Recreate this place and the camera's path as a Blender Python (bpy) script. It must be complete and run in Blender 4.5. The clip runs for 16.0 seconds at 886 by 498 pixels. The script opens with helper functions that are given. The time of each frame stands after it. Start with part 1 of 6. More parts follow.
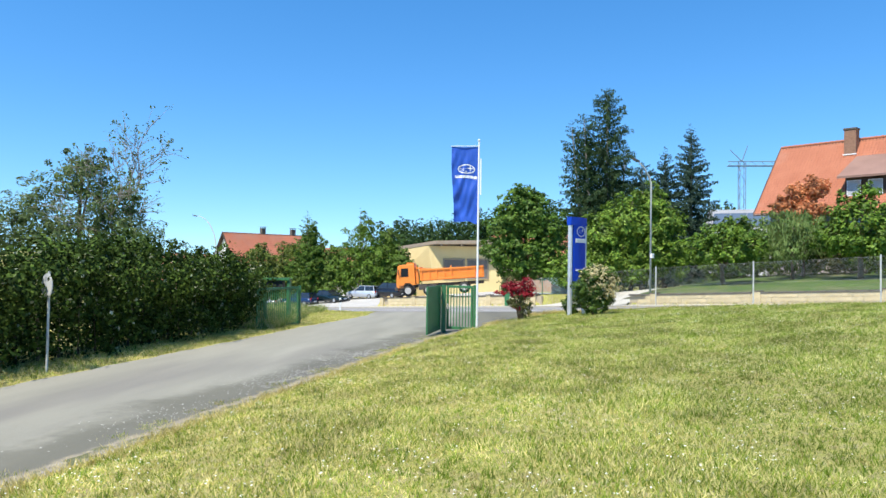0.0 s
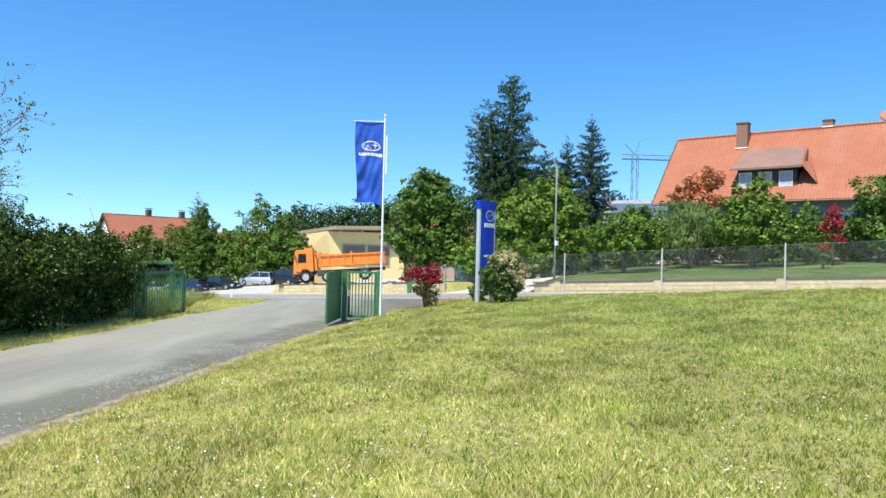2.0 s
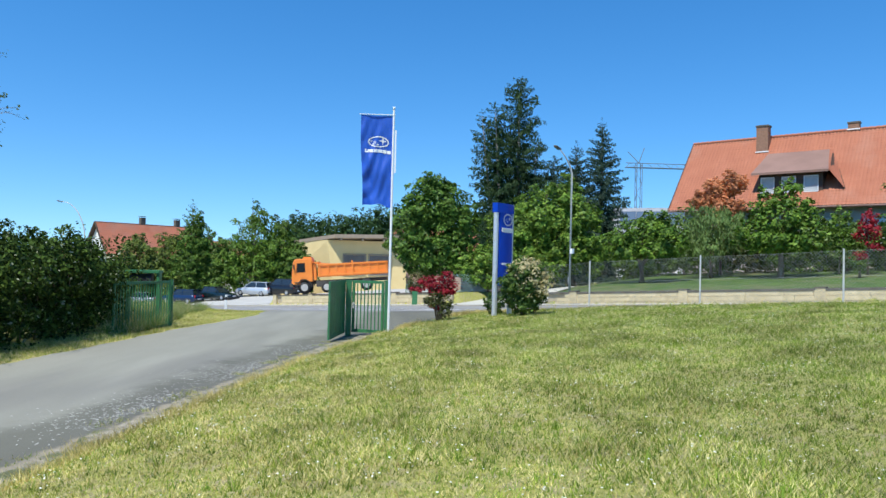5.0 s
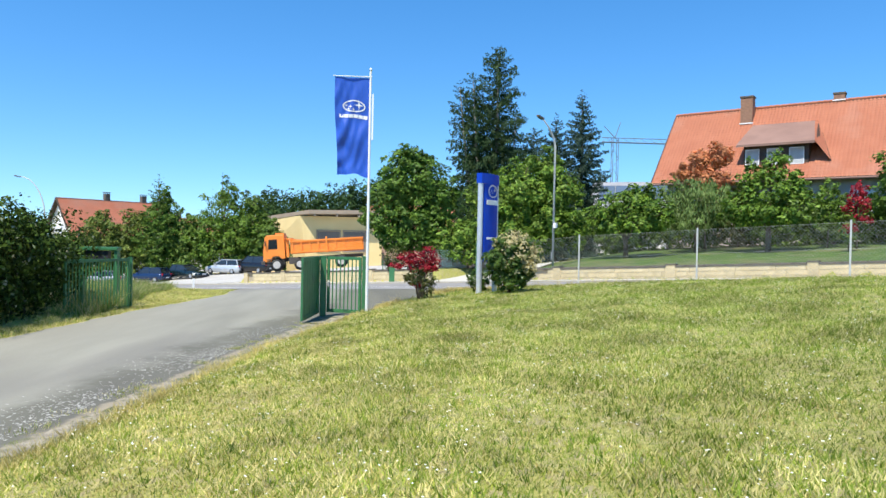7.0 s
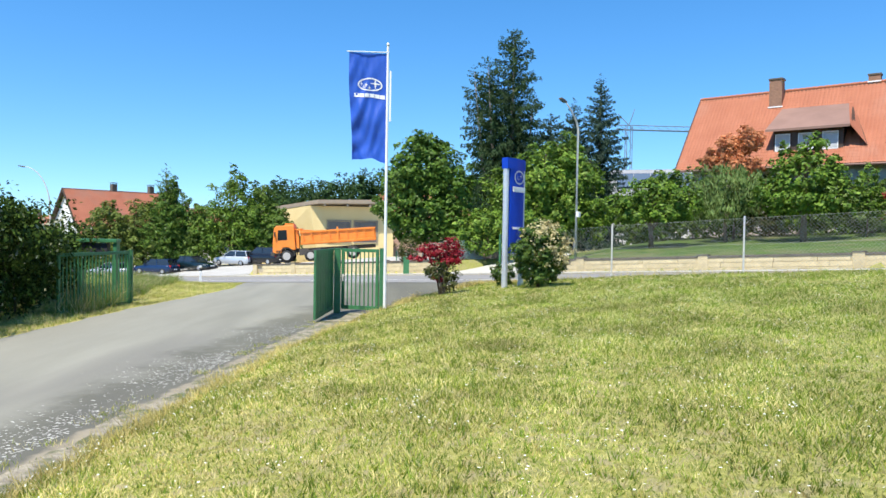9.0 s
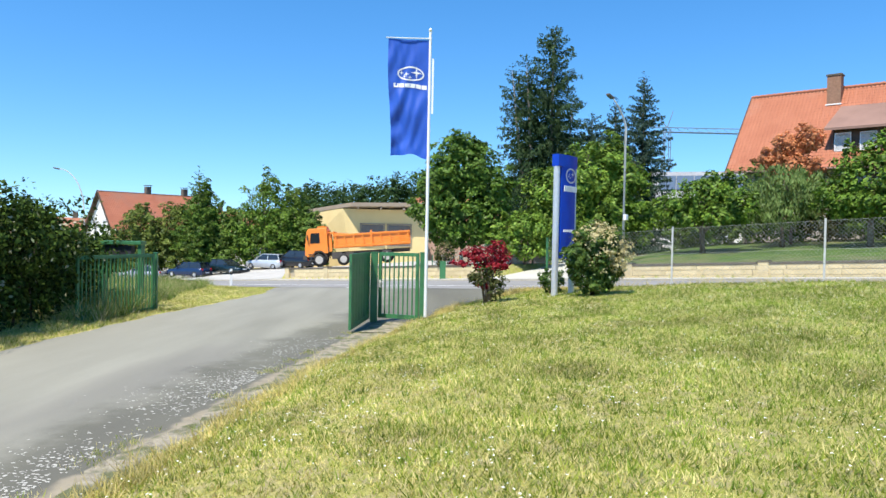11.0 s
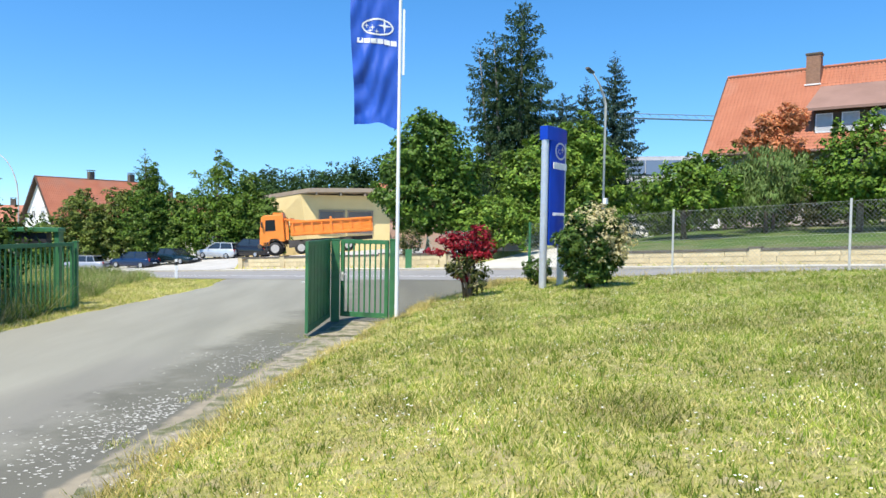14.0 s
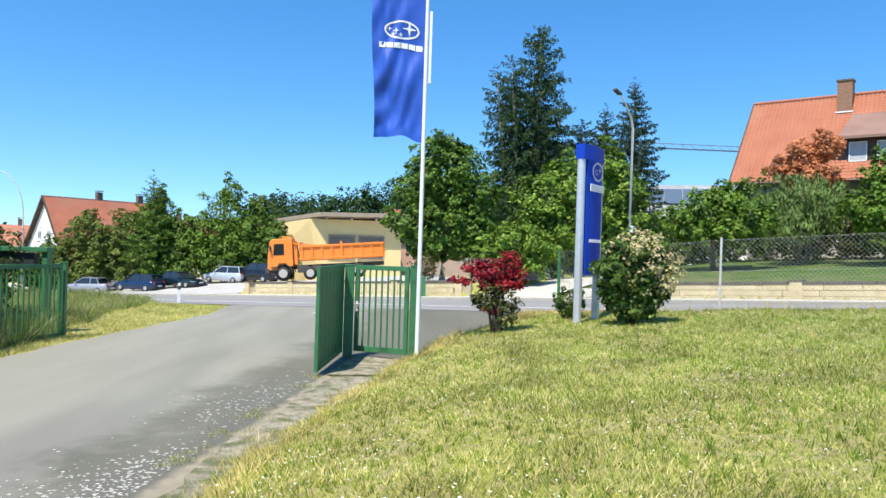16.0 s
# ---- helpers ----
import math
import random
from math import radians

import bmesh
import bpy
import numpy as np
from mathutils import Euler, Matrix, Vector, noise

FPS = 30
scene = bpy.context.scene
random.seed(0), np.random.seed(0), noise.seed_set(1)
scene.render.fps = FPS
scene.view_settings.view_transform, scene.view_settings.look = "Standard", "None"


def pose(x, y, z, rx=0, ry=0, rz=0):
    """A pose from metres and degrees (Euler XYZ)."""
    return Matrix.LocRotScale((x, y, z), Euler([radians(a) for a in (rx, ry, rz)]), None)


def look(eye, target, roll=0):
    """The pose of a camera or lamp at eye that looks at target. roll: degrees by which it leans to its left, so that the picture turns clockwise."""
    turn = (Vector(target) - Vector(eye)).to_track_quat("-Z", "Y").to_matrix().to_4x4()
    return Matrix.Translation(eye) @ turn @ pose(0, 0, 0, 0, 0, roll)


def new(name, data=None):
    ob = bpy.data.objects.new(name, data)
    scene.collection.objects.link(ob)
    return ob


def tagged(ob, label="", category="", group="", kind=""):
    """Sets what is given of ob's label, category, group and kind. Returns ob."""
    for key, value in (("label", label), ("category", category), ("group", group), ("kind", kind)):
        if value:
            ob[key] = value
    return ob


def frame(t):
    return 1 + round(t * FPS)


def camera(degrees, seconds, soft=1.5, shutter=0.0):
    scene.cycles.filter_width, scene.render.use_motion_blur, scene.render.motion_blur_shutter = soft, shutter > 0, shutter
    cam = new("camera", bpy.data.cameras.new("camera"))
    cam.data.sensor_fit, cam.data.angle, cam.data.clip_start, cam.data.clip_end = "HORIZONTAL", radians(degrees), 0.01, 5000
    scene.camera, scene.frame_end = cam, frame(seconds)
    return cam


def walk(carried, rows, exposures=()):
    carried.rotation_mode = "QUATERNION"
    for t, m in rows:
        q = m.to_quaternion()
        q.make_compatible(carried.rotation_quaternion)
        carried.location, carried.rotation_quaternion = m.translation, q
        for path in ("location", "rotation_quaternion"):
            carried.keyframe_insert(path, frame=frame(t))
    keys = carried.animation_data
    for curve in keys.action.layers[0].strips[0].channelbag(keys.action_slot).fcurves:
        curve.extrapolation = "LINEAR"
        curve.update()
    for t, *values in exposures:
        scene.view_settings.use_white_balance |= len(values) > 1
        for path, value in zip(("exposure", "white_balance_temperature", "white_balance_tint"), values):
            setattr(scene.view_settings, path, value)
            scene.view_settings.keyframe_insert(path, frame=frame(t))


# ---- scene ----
cam = camera(63.9, 16.0)
PATH = [
    (0, (1.553, -10.292, 2.178), (1.351, -8.303, 2.227), 0.8),
    (0.5, (1.513, -9.828, 2.127), (1.402, -7.832, 2.158), 1.3),
    (1, (1.477, -9.322, 2.078), (1.577, -7.324, 2.106), 0.8),
    (1.5, (1.402, -8.85, 2.073), (1.517, -6.853, 2.075), 1.3),
    (2, (1.262, -8.425, 2.048), (1.343, -6.426, 2.068), 1.4),
    (2.5, (1.162, -8.001, 2.023), (1.178, -6.002, 2.084), 0.8),
    (3, (1.126, -7.537, 1.962), (1.072, -5.538, 1.974), 1.3),
    (3.5, (1.041, -7.127, 1.964), (1.04, -5.127, 1.969), 1.1),
    (3.7, (1.01, -6.938, 1.956), (1.038, -4.938, 1.95), 1.0),
    (5.8, (0.656, -4.925, 1.941), (0.784, -2.931, 2.017), 1.4),
    (6, (0.632, -4.764, 1.945), (0.797, -2.772, 2.017), 0.9),
    (6.5, (0.597, -4.307, 1.906), (0.807, -2.318, 1.964), 0.5),
    (7, (0.611, -3.887, 1.87), (0.77, -1.893, 1.855), 1.1),
    (7.5, (0.557, -3.443, 1.905), (0.739, -1.451, 1.869), 1.1),
    (8, (0.499, -2.917, 1.906), (0.695, -0.926, 1.867), 1.3),
    (8.5, (0.364, -2.43, 1.893), (0.527, -0.437, 1.843), 1.9),
    (9, (0.3, -1.974, 1.886), (0.434, 0.021, 1.842), 0.9),
    (9.2, (0.279, -1.79, 1.9), (0.382, 0.207, 1.863), 1.0),
    (11.3, (-0.037, 0.158, 1.816), (0.009, 2.157, 1.784), 1.1),
    (11.5, (-0.057, 0.362, 1.805), (0.011, 2.361, 1.777), 1.0),
    (12, (-0.068, 0.874, 1.8), (-0.039, 2.874, 1.79), 1.1),
    (12.5, (-0.157, 1.342, 1.795), (-0.118, 3.341, 1.757), 1.4),
    (13, (-0.184, 1.871, 1.768), (-0.142, 3.87, 1.721), 1.0),
    (13.5, (-0.226, 2.352, 1.733), (-0.186, 4.351, 1.676), 1.3),
    (14, (-0.253, 2.809, 1.739), (-0.094, 4.802, 1.673), 0.9),
    (14.5, (-0.279, 3.266, 1.759), (-0.103, 5.258, 1.735), 1.1),
    (15, (-0.361, 3.701, 1.758), (-0.177, 5.692, 1.761), 1.5),
    (15.5, (-0.401, 4.191, 1.726), (-0.192, 6.179, 1.75), 1.0),
    (16, (-0.513, 4.633, 1.696), (-0.379, 6.628, 1.706), 1.8),
]
walk(cam, [(t, look(eye, target, roll)) for t, eye, target, roll in PATH], exposures=[(0, .58, 6500, 10), (2.5, .58, 6500, 10), (3.0, .54, 6400, 10), (3.5, .41, 6200, 8), (3.7, .37, 6150, 8), (4.7, .26, 6050, 8), (5.8, .24, 6000, 8), (6.0, .24, 6000, 8), (6.5, .26, 6050, 8), (7.0, .54, 6450, 10), (7.5, .58, 6500, 10), (16, .58, 6500, 10)])


# ---- world, sun, exposure ----
SUN_TO = Vector((-0.27, -0.40, 0.88)).normalized()
world = bpy.data.worlds.new("sky")
scene.world = world
world.use_nodes = True
wn = world.node_tree.nodes
sky = wn.new("ShaderNodeTexSky")
sky.sky_type = 'NISHITA'
sky.sun_disc = False
sky.altitude = 1500
sky.sun_elevation = math.asin(SUN_TO.z)
sky.sun_rotation = math.atan2(SUN_TO.x, SUN_TO.y)
sky.air_density, sky.dust_density, sky.ozone_density = 1.25, 0.0, 4.6
wn["Background"].inputs["Strength"].default_value = 0.15
deep = wn.new("ShaderNodeHueSaturation")
deep.inputs["Saturation"].default_value = 1.27
deep.inputs["Hue"].default_value = 0.499
sky_dir, sky_lift, sky_unit = wn.new("ShaderNodeTexCoord"), wn.new("ShaderNodeVectorMath"), wn.new("ShaderNodeVectorMath")
sky_lift.operation, sky_unit.operation = 'ADD', 'NORMALIZE'
sky_lift.inputs[1].default_value = (0.0, 0.0, 0.075)
world.node_tree.links.new(sky_dir.outputs["Generated"], sky_lift.inputs[0])
world.node_tree.links.new(sky_lift.outputs[0], sky_unit.inputs[0])
world.node_tree.links.new(sky_unit.outputs[0], sky.inputs["Vector"])
world.node_tree.links.new(sky.outputs[0], deep.inputs["Color"])
world.node_tree.links.new(deep.outputs[0], wn["Background"].inputs["Color"])
sun_data = bpy.data.lights.new("sun", 'SUN')
sun_data.energy, sun_data.angle, sun_data.color = 5.0, radians(0.5), (1.0, 0.94, 0.83)
sun = new("sun", sun_data)
sun.matrix_world = look(SUN_TO * 80, (0, 0, 0))
scene.view_settings.exposure = 0.58


# ---- materials ----
def surf(name, c1, c2, scale=4.0, rough=0.8, bump=0.2, metal=0.0, fine=40.0, c3=None, spot=0.62, coords="Object", island=False, depth=0.02, vary=0.0, spec=0.5, stretch=None):
    """Two colours mixed by a coarse and a fine noise, a third one in patches, and a fine relief."""
    m = bpy.data.materials.new(name)
    m.use_nodes = True
    nt = m.node_tree
    nd, lk = nt.nodes, nt.links
    b = nd["Principled BSDF"]
    b.inputs["Roughness"].default_value, b.inputs["Metallic"].default_value = rough, metal
    b.inputs["Specular IOR Level"].default_value = spec
    tc = nd.new("ShaderNodeTexCoord")
    def noisy(sc, det=6.0):
        n = nd.new("ShaderNodeTexNoise")
        n.inputs["Scale"].default_value, n.inputs["Detail"].default_value = sc, det
        if stretch and sc < 10:
            mp = nd.new("ShaderNodeMapping")
            mp.inputs["Scale"].default_value = stretch
            lk.new(tc.outputs[coords], mp.inputs["Vector"])
            lk.new(mp.outputs[0], n.inputs["Vector"])
        else:
            lk.new(tc.outputs[coords], n.inputs["Vector"])
        return n
    big, small = noisy(scale), noisy(fine, 3.0)
    add = nd.new("ShaderNodeMath")
    add.operation = 'MULTIPLY_ADD'
    lk.new(small.outputs["Fac"], add.inputs[0])
    add.inputs[1].default_value = 0.6
    lk.new(big.outputs["Fac"], add.inputs[2])
    ramp = nd.new("ShaderNodeMapRange")
    ramp.inputs["From Min"].default_value, ramp.inputs["From Max"].default_value = 0.55, 1.05
    lk.new(add.outputs[0], ramp.inputs["Value"])
    mix = nd.new("ShaderNodeMix")
    mix.data_type = 'RGBA'
    mix.inputs["A"].default_value, mix.inputs["B"].default_value = (*c1, 1), (*c2, 1)
    lk.new(ramp.outputs[0], mix.inputs["Factor"])
    out = mix.outputs["Result"]
    if c3:
        patch = noisy(scale * 0.37, 4.0)
        r3 = nd.new("ShaderNodeMapRange")
        r3.inputs["From Min"].default_value, r3.inputs["From Max"].default_value = spot - 0.07, spot + 0.09
        lk.new(patch.outputs["Fac"], r3.inputs["Value"])
        mix3 = nd.new("ShaderNodeMix")
        mix3.data_type = 'RGBA'
        mix3.inputs["B"].default_value = (*c3, 1)
        lk.new(out, mix3.inputs["A"])
        lk.new(r3.outputs[0], mix3.inputs["Factor"])
        out = mix3.outputs["Result"]
    if vary:
        if island:
            src = nd.new("ShaderNodeNewGeometry").outputs["Random Per Island"]
        else:
            src = nd.new("ShaderNodeObjectInfo").outputs["Random"]
        vr = nd.new("ShaderNodeMapRange")
        vr.inputs["To Min"].default_value, vr.inputs["To Max"].default_value = 1 - vary, 1 + vary
        lk.new(src, vr.inputs["Value"])
        hsv = nd.new("ShaderNodeHueSaturation")
        lk.new(vr.outputs[0], hsv.inputs["Value"])
        lk.new(out, hsv.inputs["Color"])
        out = hsv.outputs["Color"]
    lk.new(out, b.inputs["Base Color"])
    if bump:
        bp = nd.new("ShaderNodeBump")
        bp.inputs["Strength"].default_value, bp.inputs["Distance"].default_value = bump, depth
        lk.new(small.outputs["Fac"], bp.inputs["Height"])
        lk.new(bp.outputs["Normal"], b.inputs["Normal"])
    return m


def leafy(name, c1, c2, trans=0.35, rough=0.5, c3=None, share=0.12, spec=0.2):
    """Leaves: each one of its own tint, letting some light through."""
    m = bpy.data.materials.new(name)
    m.use_nodes = True
    nt = m.node_tree
    nd, lk = nt.nodes, nt.links
    b = nd["Principled BSDF"]
    geo = nd.new("ShaderNodeNewGeometry")
    ramp = nd.new("ShaderNodeValToRGB")
    ramp.color_ramp.elements[0].color, ramp.color_ramp.elements[1].color = (*c1, 1), (*c2, 1)
    if c3:
        ramp.color_ramp.elements[1].position = 1 - share - 0.03
        e = ramp.color_ramp.elements.new(1 - share)
        e.color = (*c3, 1)
    lk.new(geo.outputs["Random Per Island"], ramp.inputs["Fac"])
    tc = nd.new("ShaderNodeTexCoord")
    nz = nd.new("ShaderNodeTexNoise")
    nz.inputs["Scale"].default_value = 0.9
    lk.new(tc.outputs["Object"], nz.inputs["Vector"])
    vr = nd.new("ShaderNodeMapRange")
    vr.inputs["From Min"].default_value, vr.inputs["From Max"].default_value = 0.3, 0.7
    vr.inputs["To Min"].default_value, vr.inputs["To Max"].default_value = 0.6, 1.25
    lk.new(nz.outputs["Fac"], vr.inputs["Value"])
    hsv = nd.new("ShaderNodeHueSaturation")
    lk.new(ramp.outputs["Color"], hsv.inputs["Color"])
    lk.new(vr.outputs[0], hsv.inputs["Value"])
    lk.new(hsv.outputs["Color"], b.inputs["Base Color"])
    b.inputs["Roughness"].default_value = rough
    b.inputs["Specular IOR Level"].default_value = spec
    tr = nd.new("ShaderNodeBsdfTranslucent")
    lk.new(hsv.outputs["Color"], tr.inputs["Color"])
    mx = nd.new("ShaderNodeMixShader")
    mx.inputs["Fac"].default_value = trans
    lk.new(b.outputs[0], mx.inputs[1])
    lk.new(tr.outputs[0], mx.inputs[2])
    lk.new(mx.outputs[0], nd["Material Output"].inputs["Surface"])
    return m


def glassy(name, tint=(0.02, 0.025, 0.03), rough=0.06):
    m = bpy.data.materials.new(name)
    m.use_nodes = True
    b = m.node_tree.nodes["Principled BSDF"]
    b.inputs["Base Color"].default_value, b.inputs["Roughness"].default_value = (*tint, 1), rough
    b.inputs["Specular IOR Level"].default_value = 0.8
    return m


M_GROUND = surf("meadow", (0.19, 0.215, 0.036), (0.575, 0.525, 0.165), 14.0, 0.95, 1.0, 0, 75.0, (0.42, 0.36, 0.19), 0.56, depth=0.03)
# Dark, mottled greens: the trees' shade on the garden is partly painted in.
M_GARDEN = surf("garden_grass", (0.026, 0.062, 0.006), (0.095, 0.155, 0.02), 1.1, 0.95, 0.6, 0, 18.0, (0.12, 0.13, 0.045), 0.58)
M_BLADE = leafy("grass_blades", (0.15, 0.255, 0.028), (0.49, 0.54, 0.10), 0.38, 0.7, (0.80, 0.71, 0.34), 0.42)
M_LUSH = leafy("green_grass_tufts", (0.14, 0.235, 0.022), (0.33, 0.43, 0.06), 0.35, 0.7)
M_PETAL = surf("fallen_petals", (0.44, 0.43, 0.37), (0.6, 0.585, 0.52), 5, 0.8, 0)
M_TALL = leafy("tall_grass", (0.10, 0.18, 0.03), (0.26, 0.33, 0.075), 0.3, 0.7, (0.55, 0.48, 0.26), 0.25)
M_STRAW = leafy("dry_straw", (0.48, 0.40, 0.12), (0.72, 0.60, 0.25), 0.4, 0.7)
M_DAISY = surf("daisy_petals", (0.74, 0.74, 0.64), (0.82, 0.82, 0.74), 5, 0.8, 0)
M_ASPHALT = surf("old_asphalt", (0.198, 0.192, 0.152), (0.28, 0.27, 0.215), 0.9, 0.92, 0.6, 0, 60.0, (0.175, 0.165, 0.142), 0.6, depth=0.01, stretch=(1.0, 0.16, 1.0))


def worn_edge(m, dark, kerb=(-1.0, 0.146, 0.0, -4.36)):
    """A dark, crumbled band of asphalt that fades out from the kerb into the drive."""
    nd, lk = m.node_tree.nodes, m.node_tree.links
    b = nd["Principled BSDF"]
    old = b.inputs["Base Color"].links[0].from_socket
    tc = nd.new("ShaderNodeTexCoord")
    dot = nd.new("ShaderNodeVectorMath")
    dot.operation = 'DOT_PRODUCT'
    dot.inputs[1].default_value = kerb[:3]
    lk.new(tc.outputs["Object"], dot.inputs[0])
    n1, n2 = nd.new("ShaderNodeTexNoise"), nd.new("ShaderNodeTexNoise")
    n1.inputs["Scale"].default_value, n2.inputs["Scale"].default_value = 0.55, 5.0
    n2.inputs["Detail"].default_value = 8.0
    for n in (n1, n2):
        lk.new(tc.outputs["Object"], n.inputs["Vector"])
    a1, a2 = nd.new("ShaderNodeMath"), nd.new("ShaderNodeMath")
    a1.operation = a2.operation = 'MULTIPLY_ADD'
    a1.inputs[1].default_value, a2.inputs[1].default_value = -2.6, -0.9
    lk.new(n1.outputs["Fac"], a1.inputs[0])
    lk.new(dot.outputs["Value"], a1.inputs[2])
    lk.new(n2.outputs["Fac"], a2.inputs[0])
    lk.new(a1.outputs[0], a2.inputs[2])
    r = nd.new("ShaderNodeMapRange")
    r.interpolation_type = 'SMOOTHSTEP'
    r.inputs["From Min"].default_value, r.inputs["From Max"].default_value = kerb[3] * -1.0 - 1.15, kerb[3] * -1.0 - 0.1
    r.inputs["To Min"].default_value, r.inputs["To Max"].default_value = 1.0, 0.0
    lk.new(a2.outputs[0], r.inputs["Value"])
    mix = nd.new("ShaderNodeMix")
    mix.data_type, mix.blend_type = 'RGBA', 'MULTIPLY'
    mix.inputs["B"].default_value = (*dark, 1)
    lk.new(r.outputs[0], mix.inputs["Factor"])
    lk.new(old, mix.inputs["A"])
    # bare soil between the asphalt and the kerb
    a3 = nd.new("ShaderNodeMath")
    a3.operation = 'MULTIPLY_ADD'
    a3.inputs[1].default_value = -0.42
    n3 = nd.new("ShaderNodeTexNoise")
    n3.inputs["Scale"].default_value, n3.inputs["Detail"].default_value = 3.2, 9.0
    lk.new(tc.outputs["Object"], n3.inputs["Vector"])
    lk.new(n3.outputs["Fac"], a3.inputs[0])
    lk.new(dot.outputs["Value"], a3.inputs[2])
    r3 = nd.new("ShaderNodeMapRange")
    r3.interpolation_type = 'SMOOTHSTEP'
    r3.inputs["From Min"].default_value, r3.inputs["From Max"].default_value = 4.36 - 0.37, 4.36 - 0.22
    r3.inputs["To Min"].default_value, r3.inputs["To Max"].default_value = 0.8, 0.0
    lk.new(a3.outputs[0], r3.inputs["Value"])
    earth = nd.new("ShaderNodeMix")
    earth.data_type = 'RGBA'
    earth.inputs["A"].default_value, earth.inputs["B"].default_value = (0.21, 0.175, 0.12, 1), (0.42, 0.36, 0.25, 1)
    lk.new(n2.outputs["Fac"], earth.inputs["Factor"])
    mix2 = nd.new("ShaderNodeMix")
    mix2.data_type = 'RGBA'
    sep, ry, both = nd.new("ShaderNodeSeparateXYZ"), nd.new("ShaderNodeMapRange"), nd.new("ShaderNodeMath")
    lk.new(tc.outputs["Object"], sep.inputs[0])
    lk.new(sep.outputs["Y"], ry.inputs["Value"])
    ry.inputs["From Min"].default_value, ry.inputs["From Max"].default_value = 19.6, 20.6
    ry.inputs["To Min"].default_value, ry.inputs["To Max"].default_value = 1.0, 0.0
    both.operation = 'MULTIPLY'
    lk.new(r3.outputs[0], both.inputs[0])
    lk.new(ry.outputs[0], both.inputs[1])
    lk.new(both.outputs[0], mix2.inputs["Factor"])
    lk.new(mix.outputs["Result"], mix2.inputs["A"])
    lk.new(earth.outputs["Result"], mix2.inputs["B"])
    lk.new(mix2.outputs["Result"], b.inputs["Base Color"])


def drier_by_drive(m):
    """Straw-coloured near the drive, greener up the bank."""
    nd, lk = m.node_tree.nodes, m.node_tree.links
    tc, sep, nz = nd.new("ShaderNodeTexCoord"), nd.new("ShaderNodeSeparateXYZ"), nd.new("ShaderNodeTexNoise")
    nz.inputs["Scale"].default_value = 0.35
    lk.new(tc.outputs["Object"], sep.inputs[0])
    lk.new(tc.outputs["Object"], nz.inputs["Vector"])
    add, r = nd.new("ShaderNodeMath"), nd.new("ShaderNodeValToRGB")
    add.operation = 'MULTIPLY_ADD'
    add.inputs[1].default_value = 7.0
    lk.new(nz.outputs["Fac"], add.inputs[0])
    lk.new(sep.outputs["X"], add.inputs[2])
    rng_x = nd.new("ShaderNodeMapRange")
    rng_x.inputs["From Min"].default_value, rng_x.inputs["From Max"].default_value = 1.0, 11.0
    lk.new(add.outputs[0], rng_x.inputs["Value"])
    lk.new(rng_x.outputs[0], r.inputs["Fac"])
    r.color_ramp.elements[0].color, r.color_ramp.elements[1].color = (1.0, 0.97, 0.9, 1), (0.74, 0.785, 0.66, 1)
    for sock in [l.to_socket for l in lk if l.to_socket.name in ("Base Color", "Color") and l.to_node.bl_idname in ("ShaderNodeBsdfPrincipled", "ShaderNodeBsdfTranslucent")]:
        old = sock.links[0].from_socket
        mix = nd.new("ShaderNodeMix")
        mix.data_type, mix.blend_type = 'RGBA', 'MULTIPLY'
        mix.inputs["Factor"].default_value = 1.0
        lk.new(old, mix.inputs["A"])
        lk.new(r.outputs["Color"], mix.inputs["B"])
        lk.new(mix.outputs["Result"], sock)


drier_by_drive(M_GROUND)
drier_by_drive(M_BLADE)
worn_edge(M_ASPHALT, (0.54, 0.54, 0.51))
M_SOIL = surf("dry_soil", (0.24, 0.21, 0.155), (0.50, 0.435, 0.315), 9.0, 0.95, 1.0, 0, 55.0, (0.15, 0.16, 0.07), 0.52, depth=0.04)
M_ROAD = surf("road_asphalt", (0.205, 0.197, 0.185), (0.28, 0.27, 0.25), 0.5, 0.85, 0.4, 0, 70.0, depth=0.006)
M_PAINT = surf("road_paint", (0.72, 0.72, 0.7), (0.8, 0.8, 0.78), 3, 0.7, 0.1)
M_KERB = surf("kerb_concrete", (0.34, 0.31, 0.25), (0.45, 0.41, 0.33), 2.5, 0.95, 0.5, 0, 40.0, (0.24, 0.2, 0.13), 0.6)
M_CONCRETE = surf("light_concrete", (0.43, 0.41, 0.35), (0.52, 0.50, 0.43), 0.6, 0.9, 0.3, 0, 30.0)
M_GRAVEL = surf("pale_gravel", (0.36, 0.345, 0.31), (0.47, 0.455, 0.42), 0.7, 0.95, 0.6, 0, 25.0)
M_SAND = surf("sandstone", (0.48, 0.39, 0.22), (0.62, 0.52, 0.32), 3.0, 0.9, 0.4, 0, 30.0, (0.42, 0.34, 0.2), 0.6, vary=0.07)
M_COPE = surf("coping_stone", (0.075, 0.065, 0.05), (0.14, 0.12, 0.095), 3.0, 0.9, 0.4)
M_GREEN = surf("green_gate_paint", (0.036, 0.15, 0.056), (0.056, 0.20, 0.082), 6.0, 0.45, 0.06, 0, 60.0, (0.03, 0.10, 0.05), 0.62)
M_GALV = surf("galvanised_steel", (0.46, 0.465, 0.44), (0.56, 0.565, 0.535), 8.0, 0.55, 0.05, 0.05)
M_WIRE = surf("fence_wire", (0.24, 0.255, 0.23), (0.32, 0.335, 0.31), 8.0, 0.5, 0.0, 0.2)
M_GWIRE = surf("green_fence_wire", (0.26, 0.40, 0.34), (0.34, 0.48, 0.42), 8.0, 0.5, 0.0)
